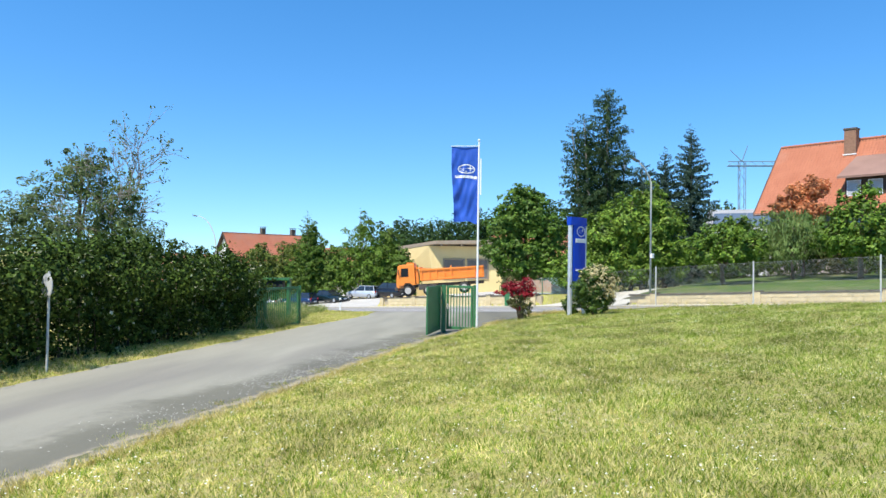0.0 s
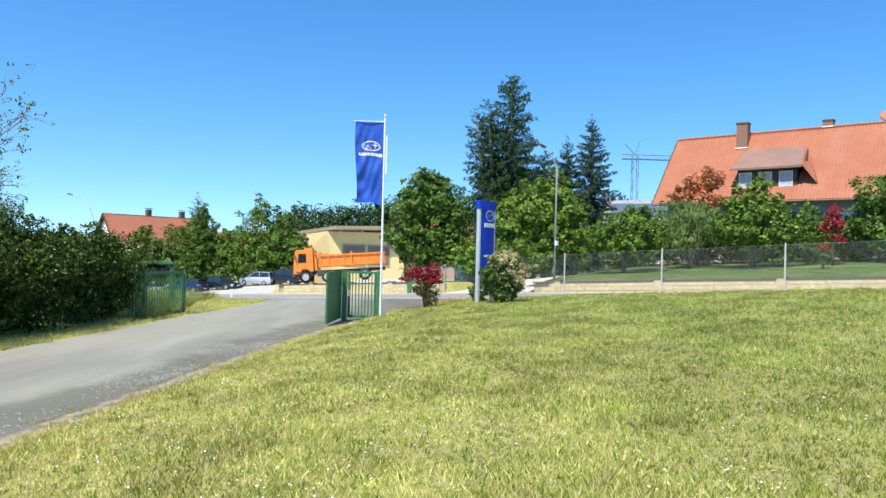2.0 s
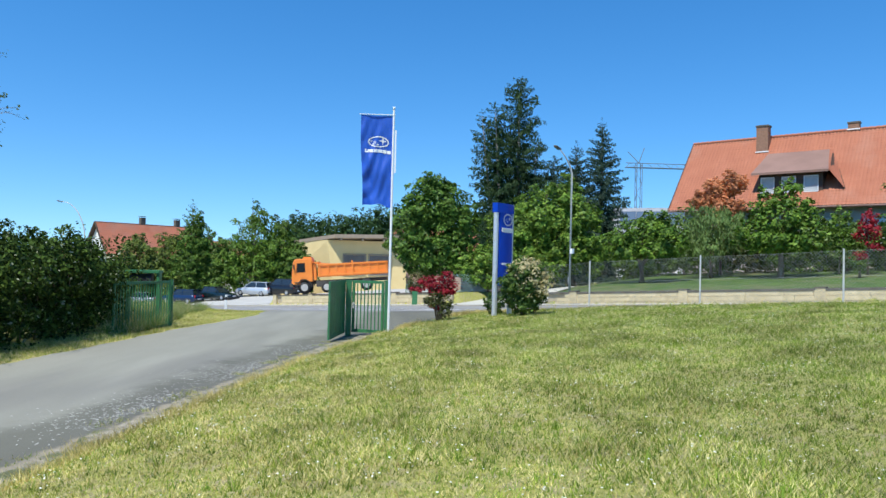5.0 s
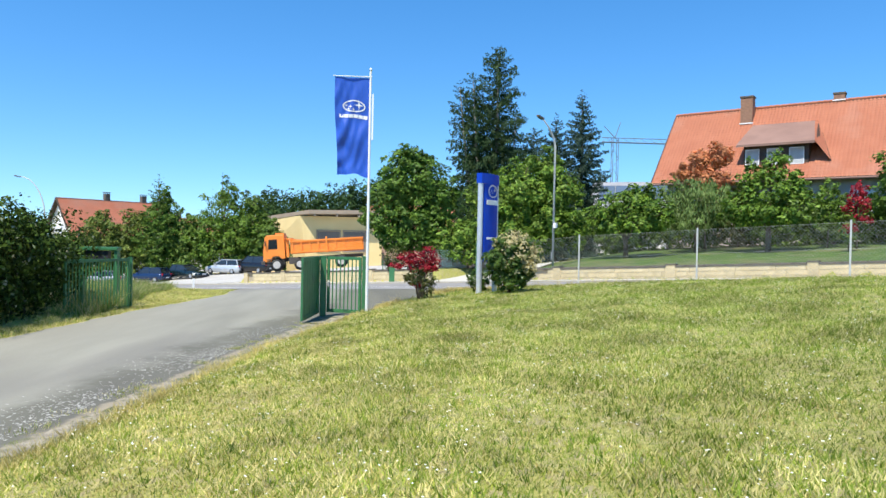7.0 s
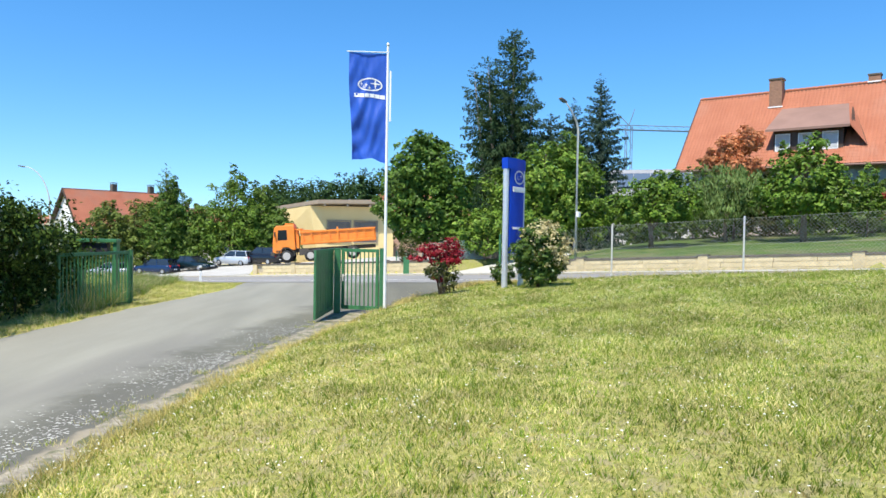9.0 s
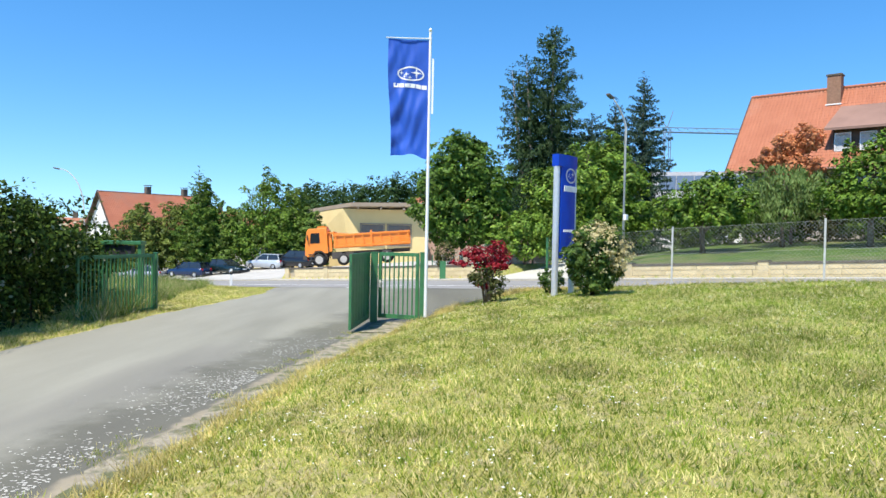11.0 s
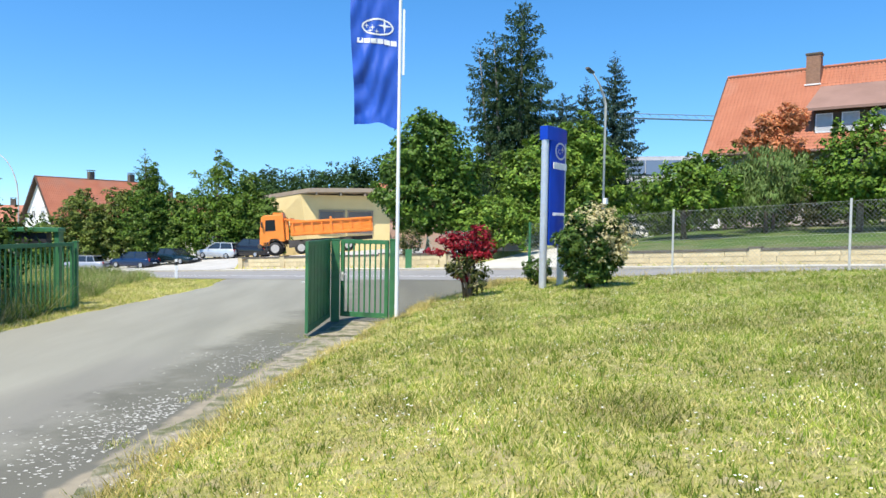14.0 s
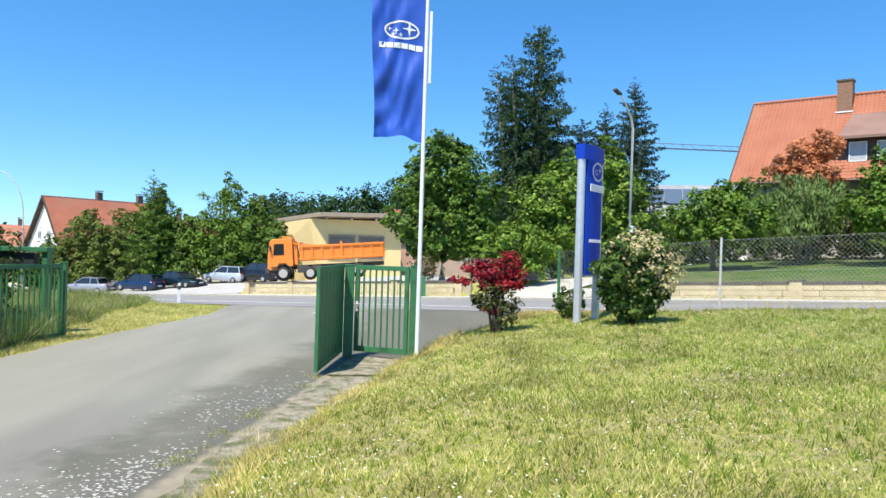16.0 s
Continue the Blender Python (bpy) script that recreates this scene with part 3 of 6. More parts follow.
def conifer(name, label, x, y, top, radius, seed, material, low=0.12, levels=30, power=0.8, droop=0.45, ragged=0.25, tops=(), bark=None, group="", curtain=0.28, dense=7):
    """Whorls of drooping branches along one or more leaders, each branch with hanging sprays."""
    z0 = ground_at(x, y)
    t = thing(name, label, "tree", x, y, z0 - 0.05, group=group)
    rng = np.random.default_rng(seed)
    C, A, Bv = [], [], []
    bm = bmesh.new()
    leaders = [(0.0, 0.0, top - z0, radius, low, levels)] + [(dx, dy, h, r, lo, lv) for dx, dy, h, r, lo, lv in tops]
    for lx, ly, H, R, lo, lv in leaders:
        tube(bm, [(lx * 0.2, ly * 0.2, 0), (lx * 0.7, ly * 0.7, H * 0.4), (lx, ly, H * 0.97)], [0.02 * H, 0.012 * H, 0.01], 8)
        for i in range(lv * dense):
            u = min(1.0, (i + rng.uniform(0, 6)) / (lv * dense - 1))
            h = H * (lo + (1 - lo) * u)
            span = R * (1 - u) ** power
            if span < 0.25 and i % 3:
                continue
            fx, fy = lx * (0.2 + 0.8 * h / H), ly * (0.2 + 0.8 * h / H)
            a = i * 2.4 + rng.normal(0, 0.3)
            L = span * rng.uniform(1 - 1.1 * ragged, 1 + 0.5 * ragged) + 0.1
            dirv = np.array([math.cos(a), math.sin(a)])
            k = max(3, int(L / 0.12))
            q = np.linspace(0.1, 1, k)
            px, py = fx + dirv[0] * L * q, fy + dirv[1] * L * q
            sag = droop * (1.15 - u)
            pz = h + (0.25 * u - 0.1) * L * q - sag * L * q * q * 0.7 + 0.2 * L * q ** 3
            reps = 6 if L > 0.5 else 2
            for rep in range(reps):
                thin = (1.15 - 0.75 * q)[:, None]
                j = rng.normal(0, 1, (k, 3)) * np.array([0.5, 0.5, 0.35]) * thin * min(0.45, 0.10 + 0.10 * L)
                hang = rng.uniform(0, curtain, k) * min(1.0, L / 2) * thin[:, 0] * (rep > 1)
                C.append(np.stack([px, py, pz - hang], 1) + j)
                out = np.stack([np.full(k, dirv[0]), np.full(k, dirv[1]), np.full(k, 0.1 - sag)], 1) + rng.normal(0, 0.5, (k, 3))
                if rep > 2:
                    out = np.stack([np.full(k, dirv[0] * 0.4), np.full(k, dirv[1] * 0.4), np.full(k, -1.0)], 1) + rng.normal(0, 0.4, (k, 3))
                out = unit(out)
                w = unit(np.cross(out, rng.normal(size=(k, 3))))
                ln = rng.uniform(0.08, 0.2, (k, 1)) * min(1.0, 0.5 + 0.3 * L)
                A.append(out * ln)
                Bv.append(w * ln * 0.3)
    part("trunk", bm, bark or M_BARK, t, "", True)
    v, f = rhombs(np.concatenate(C), np.concatenate(A), np.concatenate(Bv))
    raw("crown", v, f, material, t)
    return t


def shrub(name, label, category, x, y, blobs, layers, seed, stems=5, group=""):
    """A bush on several stems. layers: (part, material, count, size, blobs or None, label)."""
    z0 = ground_at(x, y)
    t = thing(name, label, category, x, y, z0 - 0.03, group=group)
    rng = random.Random(seed)
    bm = bmesh.new()
    for i in range(stems):
        b = blobs[i % len(blobs)]
        ax, ay = rng.uniform(-.12, .12), rng.uniform(-.12, .12)
        tube(bm, [(ax, ay, 0), ((ax + b[0]) / 2, (ay + b[1]) / 2, b[2] * 0.5), (b[0] + rng.uniform(-.3, .3) * b[3], b[1] + rng.uniform(-.3, .3) * b[4], b[2] + b[5] * 0.4)], [0.035, 0.025, 0.008], 6)
    part("stems", bm, M_BARK, t, "", True)
    for i, (nm, mat, cnt, size, bl, lab) in enumerate(layers):
        foliage(nm, t, mat, lab, blobs=bl or blobs, count=cnt, size=size, seed=seed + i, lump=0.12, loose=0.03, tuft=0.17)
    return t


# ---- houses ----
def tile_roof(parent, ridge0, ridge1, eave0, eave1, material, rows, cols, name="roof_slope", label=""):
    """One roof slope as overlapping courses of tiles, each tile with its own rounded step."""
    r0, r1, e0, e1 = (Vector(p) for p in (ridge0, ridge1, eave0, eave1))
    nrm = (r1 - r0).cross(e0 - r0).normalized()
    if nrm.z < 0:
        nrm = -nrm
    v, f = [], []
    prof = ((0.0, 0.0), (0.25, 0.02), (0.55, 0.02), (0.8, 0.0))
    for i in range(rows):
        a, b = i / rows, (i + 1.12) / rows
        for j in range(cols):
            for k, (q, h) in enumerate(prof):
                u = (j + q) / cols
                pa = r0.lerp(r1, u).lerp(e0.lerp(e1, u), a) + nrm * (h - 0.01)
                pb = r0.lerp(r1, u).lerp(e0.lerp(e1, u), b) + nrm * (h + 0.02)
                v += [pa, pb]
            base = len(v) - 8
            for k in range(3):
                f.append((base + 2 * k, base + 2 * k + 1, base + 2 * k + 3, base + 2 * k + 2))
            if j + 1 < cols:
                f.append((base + 6, base + 7, base + 9, base + 8))
    ob = raw(name, [tuple(p) for p in v], f, material, parent)
    tagged(ob, label, kind="stuff")
    bm = bmesh.new()
    q = [bm.verts.new(p + nrm * k) for k in (-0.02, -0.18) for p in (r0, r1, e1, e0)]
    for idx in ((0, 1, 2, 3), (7, 6, 5, 4), (0, 4, 5, 1), (1, 5, 6, 2), (2, 6, 7, 3), (3, 7, 4, 0)):
        bm.faces.new([q[k] for k in idx])
    part("roof_deck", bm, M_DARKWOOD, parent)
    return ob


def slats(bm, x0, x1, y, z0, z1, n):
    """A closed shutter: one sheet with a step at every slat."""
    zs, h = [], (z1 - z0) / n
    for k in range(n):
        zs += [(y, z0 + k * h), (y - 0.018, z0 + k * h + 0.01), (y - 0.012, z0 + (k + 1) * h - 0.004)]
    prism(bm, zs + [(y, z1), (y + 0.015, z1), (y + 0.015, z0)], "x", x0, x1)


def window_part(parent, x, y, z, w, h, ry=0.0, shutter=0.0, name="window"):
    """A framed window in a wall that faces -y of its thing."""
    bm = bmesh.new()
    for dx, dz, sx, sz in ((0, h / 2 + .03, w + .14, .07), (0, -h / 2 - .03, w + .14, .07), (w / 2 + .035, 0, .07, h), (-w / 2 - .035, 0, .07, h), (0, 0, .05, h)):
        box(bm, dx, -0.03, dz, sx, 0.09, sz)
    fr = part(name, bm, M_WHITE, parent, "white window frame")
    fr.matrix_basis = pose(x, y, z, 0, 0, ry)
    bm = bmesh.new()
    box(bm, 0, 0.0, 0, w, 0.02, h)
    part("pane", bm, M_SKYGLASS, fr)
    if shutter:
        bm = bmesh.new()
        slats(bm, -w / 2, w / 2, -0.02, h / 2 - h * shutter, h / 2, max(3, int(h * shutter / 0.06)))
        part("shutter", bm, M_WHITE, fr, "lowered white roller shutter")
    return fr


def big_house():
    """Frame: x along the road, y away from it."""
    s0, nr = -17.3, 54.3
    ox, oy = xy(s0, nr)
    t = thing("house", "house with a steep red tiled roof, dormer and brick chimney", "house", ox, oy, 0, math.degrees(math.atan2(-0.673, 0.74)))
    L, hw, ez, rzv = 24.0, 5.05, 6.7, 12.5
    base = ground_at(*xy(-8, 50)) - 0.6
    bm = bmesh.new()
    prism(bm, [(-hw + 0.7, base), (hw - 0.7, base), (hw - 0.7, ez + 0.4), (0, rzv - 0.5), (-hw + 0.7, ez + 0.4)], "x", 1.0, L - 0.6)
    part("wall", bm, M_HOUSEWALL, t)
    tile_roof(t, (0, 0, rzv), (L, 0, rzv), (0.0, -hw, ez), (L, -hw, ez), M_ROOF, 28, 100)
    tile_roof(t, (L, 0, rzv), (0, 0, rzv), (L, hw, ez), (0.0, hw, ez), M_ROOF, 20, 60)
    bm = bmesh.new()
    for i in range(60):
        rod(bm, (i * L / 60, 0, rzv + 0.02), (i * L / 60 + L / 60 + 0.03, 0, rzv + 0.04), 0.10, 0.12, 8)
    part("ridge_tiles", bm, M_ROOF, t)
    bm = bmesh.new()
    rod(bm, (0.0, -hw - 0.05, ez - 0.12), (L, -hw - 0.05, ez - 0.12), 0.08, 0.08, 8)
    part("gutter", bm, M_DORMROOF, t)
    for yy in (-1, 1):
        bm = bmesh.new()
        p0, p1 = Vector((0.0, yy * hw, ez - 0.08)), Vector((0.0, 0, rzv - 0.08))
        d = p1 - p0
        box(bm, 0, (p0.y + p1.y) / 2, (p0.z + p1.z) / 2, 0.08, 0.05 + d.length, 0.22, rx=math.degrees(math.atan2(d.z, d.y)))
        part("bargeboard", bm, M_DARKWOOD, t)
    def chimney(px, py, w, zt, zb, mat=M_BRICK):
        bm = bmesh.new()
        z, left, right = zb, [], []
        while z < zt - 0.1:
            for dz, ins in ((0.0, 0.012), (0.012, 0.0), (0.1, 0.0), (0.112, 0.012)):
                left.append((px - w * 0.575 + ins, z + dz))
                right.append((px + w * 0.575 - ins, z + dz))
            z += 0.12
        prism(bm, left + right[::-1], "y", py - w / 2, py + w / 2)
        ch = part("chimney", bm, mat, t, "tall brick chimney")
        bm = bmesh.new()
        box(bm, px, py, zt - 0.06, w * 1.3, w * 1.15, 0.12, bevel=0.02)
        part("chimney_cap", bm, M_COPE, ch)
        bm = bmesh.new()
        box(bm, px, py, zb + 1.05, w * 1.3, w * 1.2, 0.08)
        part("flashing", bm, M_WHITE, ch)
    chimney(5.67, -0.8, 0.74, 13.3, 10.2)
    chimney(11.6, 0.2, 0.62, 13.1, 11.5)
    bm = bmesh.new()
    bmesh.ops.create_uvsphere(bm, u_segments=16, v_segments=8, radius=0.5, matrix=pose(15.4, 0.2, 13.0, 60, 0, 20) @ Matrix.Diagonal((1, 1, 0.25, 1)))
    rod(bm, (15.4, 0.25, 12.3), (15.4, 0.25, 13.0), 0.04)
    part("satellite_dish", bm, M_ROOF, t, "red satellite dish", True)
    # dormer with a shed roof
    dx0, dx1, dy = 6.1, 10.75, -4.15
    slope = (rzv - ez) / hw
    z_front = rzv + dy * slope
    bm = bmesh.new()
    prism(bm, [(dy, z_front - 0.1), (dy, 9.2), (-1.6, 10.5)], "x", dx0 + 0.25, dx1 - 0.25)
    d = part("dormer", bm, M_DARKWOOD, t, "dark wooden dormer with white shuttered windows")
    bm = bmesh.new()
    q = [bm.verts.new(p) for p in ((5.94, -4.7, 9.18), (10.94, -4.7, 9.18), (10.28, -1.0, 11.2), (6.2, -1.0, 11.2))]
    r = bmesh.ops.extrude_face_region(bm, geom=[bm.faces.new(q)])
    bmesh.ops.translate(bm, verts=[v for v in r["geom"] if isinstance(v, bmesh.types.BMVert)], vec=(0, 0, -0.16))
    bmesh.ops.recalc_face_normals(bm, faces=bm.faces)
    part("dormer_roof", bm, M_DORMROOF, d)
    tile_roof(t, (10.28, -1.05, 11.22), (10.45, -1.05, 11.3), (10.9, -4.6, 9.22), (11.85, -4.15, 7.85), M_ROOF, 10, 4, "dormer_cheek_tiles")
    for cx in (6.92, 8.33, 9.76):
        bm = bmesh.new()
        for ex, ez2, sx, sz in ((0, 0.55, 0.92, 0.05), (0, -0.55, 0.92, 0.05), (-0.44, 0, 0.05, 1.1), (0.44, 0, 0.05, 1.1)):
            box(bm, cx + ex, dy - 0.03, 8.3 + ez2, sx, 0.08, sz)
        w = part("dormer_window", bm, M_WHITE, d)
        bm = bmesh.new()
        slats(bm, cx - 0.42, cx + 0.42, dy - 0.015, 7.78, 8.83, 15)
        part("shutter", bm, M_SHADESHUT, w, "closed white shutter, eave shade put into its grey")
    for i in range(6):
        window_part(t, 3.2 + i * 3.5, -hw + 0.68, ez - 1.55, 1.3, 1.25, 0, 0.45)
    return t


def gabled_house(name, label, x, y, z, rz, L, W, eave, ridge, wall, roof, windows=(), chimneys=(), rows=24, cols=70):
    """A plain gabled house; its long side faces -y, its ridge runs along x from the near gable."""
    t = thing(name, label, "house", x, y, z, rz)
    bm = bmesh.new()
    prism(bm, [(-W / 2 + .5, -2), (W / 2 - .5, -2), (W / 2 - .5, eave + 0.35), (0, ridge - 0.2), (-W / 2 + .5, eave + 0.35)], "x", 0.4, L - 0.4)
    part("wall", bm, wall, t)
    tile_roof(t, (0, 0, ridge), (L, 0, ridge), (0, -W / 2, eave), (L, -W / 2, eave), roof, rows, cols)
    tile_roof(t, (L, 0, ridge), (0, 0, ridge), (L, W / 2, eave), (0, W / 2, eave), roof, rows, 12)
    for sgn in (-1, 1):
        bm = bmesh.new()
        q = Vector((0, -sgn * W / 2, ridge - eave))
        box(bm, -0.02, sgn * W / 4, (eave + ridge) / 2 - 0.08, 0.08, q.length + 0.05, 0.24, rx=math.degrees(math.atan2(q.z, q.y)))
        part("bargeboard", bm, M_DARKWOOD, t)
    for cx, cy, h in chimneys:
        bm = bmesh.new()
        box(bm, cx, cy, ridge + h / 2 - 0.4, 0.6, 0.6, h + 0.8, bevel=0.02)
        ch = part("chimney", bm, M_COPE, t)
        bm = bmesh.new()
        box(bm, cx, cy, ridge + h + 0.16, 0.75, 0.75, 0.05)
        for ax, ay in ((-.25, -.25), (.25, -.25), (-.25, .25), (.25, .25)):
            rod(bm, (cx + ax, cy + ay, ridge + h), (cx + ax, cy + ay, ridge + h + 0.16), 0.03, 0.03, 5)
        part("chimney_cap", bm, M_COPE, ch)
    for wx, wy, wz, w, h, r in windows:
        window_part(t, wx, wy, wz, w, h, r, 0.4)
    return t


def yellow_hall():
    """Low hall with leaning end wall, deep eaves and two roller shutters."""
    x0, y0, g = -9.0, 76.0, -1.2
    t = thing("commercial_building", "low yellow rendered hall with deep eaves and roller shutters", "building", x0, y0, -0.5, 8)
    t.scale = (1.19, 1.19, 1.19)
    bm = bmesh.new()
    lo = [(1.0, 0.0), (7.7, 0.0), (7.7, 9.0), (-6.0, 9.0)]
    hi = [(0.0, 0.0), (7.7, 0.0), (7.7, 9.0), (-6.0, 9.0)]
    a = [bm.verts.new((p[0], p[1], g - 1)) for p in lo]
    b = [bm.verts.new((p[0], p[1], 4.35)) for p in hi]
    for i in range(4):
        bm.faces.new((a[i], a[(i + 1) % 4], b[(i + 1) % 4], b[i]))
    bm.faces.new(b)
    bmesh.ops.recalc_face_normals(bm, faces=bm.faces)
    part("wall", bm, M_YELLOW, t)
    bm = bmesh.new()
    q = [(0.7, -1.1, 4.86), (8.1, -1.1, 5.02), (8.1, 9.4, 4.3), (-6.3, 9.3, 3.95)]
    v0 = [bm.verts.new(p) for p in q]
    v1 = [bm.verts.new((p[0], p[1], p[2] - 0.34)) for p in q]
    bm.faces.new(v0)
    bm.faces.new(v1[::-1])
    for i in range(4):
        bm.faces.new((v0[i], v1[i], v1[(i + 1) % 4], v0[(i + 1) % 4]))
    bmesh.ops.recalc_face_normals(bm, faces=bm.faces)
    part("roof", bm, M_FASCIA, t)
    for i in range(4):
        bm = bmesh.new()
        box(bm, 1.3 + i * 2.05, -0.5, 4.42, 0.18, 1.05, 0.22, bevel=0.02)
        part("roof_beam", bm, M_FASCIA, t)
    for cx in (2.65, 5.1):
        bm = bmesh.new()
        box(bm, cx, 0.0, 2.0, 2.0, 0.03, 1.9)
        w = part("roller_shutter", bm, M_SHUTTER, t, "closed grey roller shutter")
        bm = bmesh.new()
        box(bm, 0, 0, 0, 2.0, 0.05, 0.1, bevel=0.015)
        me = mesh_of("slat", bm, M_SHUTTER)
        for k in range(16):
            piece("slat", me, w, pose(cx, -0.03, 2.85 - k * 0.11))
        bm = bmesh.new()
        for ex, ez, sx, sz in ((0, 1.03, 2.25, 0.1), (0, -0.95, 2.25, 0.1), (-1.07, 0.04, 0.1, 1.9), (1.07, 0.04, 0.1, 1.9)):
            box(bm, cx + ex, -0.04, 2.0 + ez, sx, 0.1, sz)
        part("shutter_frame", bm, M_FASCIA, w)
    bm = bmesh.new()
    for ex, ez, sx, sz in ((0, .55, 1.9, .08), (0, -.55, 1.9, .08), (-.95, 0, .08, 1.1), (.95, 0, .08, 1.1), (0, 0, .06, 1.1)):
        box(bm, ex, 0, ez, sx, 0.1, sz)
    w = part("window", bm, M_DARKWOOD, t)
    w.matrix_basis = pose(-1.9, 3.0, 2.6, 0, 0, -56.3)
    bm = bmesh.new()
    box(bm, 0, 0, 0, 1.85, 0.04, 1.1)
    part("pane", bm, M_SKYGLASS, w)
    return t


# ---- vehicles ----
def wheel(parent, x, y, r, w, rim, name="wheel"):
    bm = bmesh.new()
    r0 = bmesh.ops.create_cone(bm, cap_ends=True, segments=24, radius1=r, radius2=r, depth=w, matrix=pose(x, y, r, 90))
    bmesh.ops.bevel(bm, geom=[e for e in bm.edges if len(e.link_faces) == 2 and any(len(f.verts) > 4 for f in e.link_faces)], offset=r * 0.14, segments=2, affect='EDGES')
    wh = part(name, bm, M_RUBBER, parent, "", True)
    bm = bmesh.new()
    side = 1 if y > 0 else -1
    rod(bm, (x, y + side * (w / 2 - 0.05), r), (x, y + side * (w / 2 + 0.012), r), r * 0.62, r * 0.55, 18)
    rod(bm, (x, y + side * (w / 2 + 0.01), r), (x, y + side * (w / 2 + 0.03), r), r * 0.2, r * 0.15, 10)
    for k in range(5):
        a = k * math.tau / 5
        box(bm, x + math.cos(a) * r * 0.35, y + side * (w / 2 + 0.014), r + math.sin(a) * r * 0.35, r * 0.42, 0.02, r * 0.1, ry=-math.degrees(a))
    part("rim", bm, rim, wh)


def car(name, label, x, y, rz, paint, L=4.4, W=1.76, Hh=1.46, estate=True, group="parked cars"):
    """A parked car that faces +x: lofted body, glasshouse, lamps, bumpers and wheels."""
    t = thing(name, label, "car", x, y, ground_at(x, y) + 0.05, rz, group)
    belt = Hh * 0.62
    st = [(-0.5, 0.42, belt * 0.8, 0.80), (-0.485, 0.28, belt * 0.98, 0.92), (-0.40, 0.2, belt + 0.02, 0.99), (-0.1, 0.18, belt, 1.0), (0.17, 0.18, belt - 0.02, 1.0), (0.36, 0.2, belt - 0.12, 0.97), (0.465, 0.26, belt - 0.24, 0.88), (0.5, 0.36, belt - 0.38, 0.70)]
    bm = bmesh.new()
    rings = []
    for fx, zb, zt, fw in st:
        hw = W / 2 * fw
        pr = [(-hw * .93, zb), (-hw, zb + (zt - zb) * .35), (-hw * .98, zb + (zt - zb) * .8), (-hw * .9, zt), (hw * .9, zt), (hw * .98, zb + (zt - zb) * .8), (hw, zb + (zt - zb) * .35), (hw * .93, zb)]
        rings.append([bm.verts.new((fx * L, p[0], p[1])) for p in pr])
    for r0, r1 in zip(rings, rings[1:]):
        for k in range(8):
            bm.faces.new((r0[k], r0[(k + 1) % 8], r1[(k + 1) % 8], r1[k]))
    bm.faces.new(rings[0])
    bm.faces.new(rings[-1][::-1])
    bmesh.ops.recalc_face_normals(bm, faces=bm.faces)
    part("body", bm, paint, t, "", True)
    rear = -0.47 if estate else -0.33
    gl = [(rear, belt - 0.02, 0.86), (rear + 0.06, Hh - 0.07, 0.70), (0.02, Hh - 0.06, 0.72), (0.17, belt + 0.14, 0.80), (0.23, belt - 0.03, 0.86)]
    bm = bmesh.new()
    rows = [[bm.verts.new((fx * L, sg * W / 2 * fw, z)) for sg in (-1, 1)] for fx, z, fw in gl]
    for r0, r1 in zip(rows, rows[1:]):
        bm.faces.new((r0[0], r0[1], r1[1], r1[0]))
    for sg in (0, 1):
        bm.faces.new([r[sg] for r in rows])
    bmesh.ops.recalc_face_normals(bm, faces=bm.faces)
    part("glasshouse", bm, M_GLASS, t, "dark car windows")
    bm = bmesh.new()
    box(bm, (rear + 0.06 + 0.02) / 2 * L, 0, Hh - 0.035, (0.0 - rear) * L, W * 0.71, 0.07, bevel=0.03)
    part("roof", bm, paint, t)
    for fx, z0, fx1, z1 in ((rear + .01, belt, rear + .07, Hh - .06), (-0.14, belt, -0.13, Hh - .06), (0.21, belt, 0.03, Hh - .06)):
        for sg in (-1, 1):
            bm = bmesh.new()
            rod(bm, (fx * L, sg * W * .425, z0), (fx1 * L, sg * W * .36, z1), 0.04, 0.035, 6)
            part("pillar", bm, paint, t)
    for sg in (-1, 1):
        for fx in (-0.31, 0.3):
            wheel(t, fx * L, sg * (W / 2 - 0.1), 0.31, 0.2, M_RIM)
        bm = bmesh.new()
        box(bm, -0.485 * L, sg * W * 0.37, belt * 0.86, 0.1, 0.2, 0.26, bevel=0.02)
        part("tail_lamp", bm, M_TAIL, t, "red tail lamp")
        bm = bmesh.new()
        box(bm, 0.455 * L, sg * W * 0.33, belt * 0.66, 0.16, 0.3, 0.13, bevel=0.03)
        part("headlamp", bm, M_RIM, t, "clear headlamp")
        bm = bmesh.new()
        box(bm, 0.15 * L, sg * W * 0.53, belt + 0.05, 0.14, 0.16, 0.12, bevel=0.03)
        part("mirror", bm, paint, t)
    for fx in (-0.5, 0.495):
        bm = bmesh.new()
        box(bm, fx * L, 0, 0.36, 0.1, W * 0.86, 0.16, bevel=0.03)
        part("bumper", bm, M_BLACK, t)
        bm = bmesh.new()
        box(bm, fx * L * 1.012, 0, 0.52, 0.03, 0.5, 0.11)
        part("number_plate", bm, M_WHITE, t)
    return t


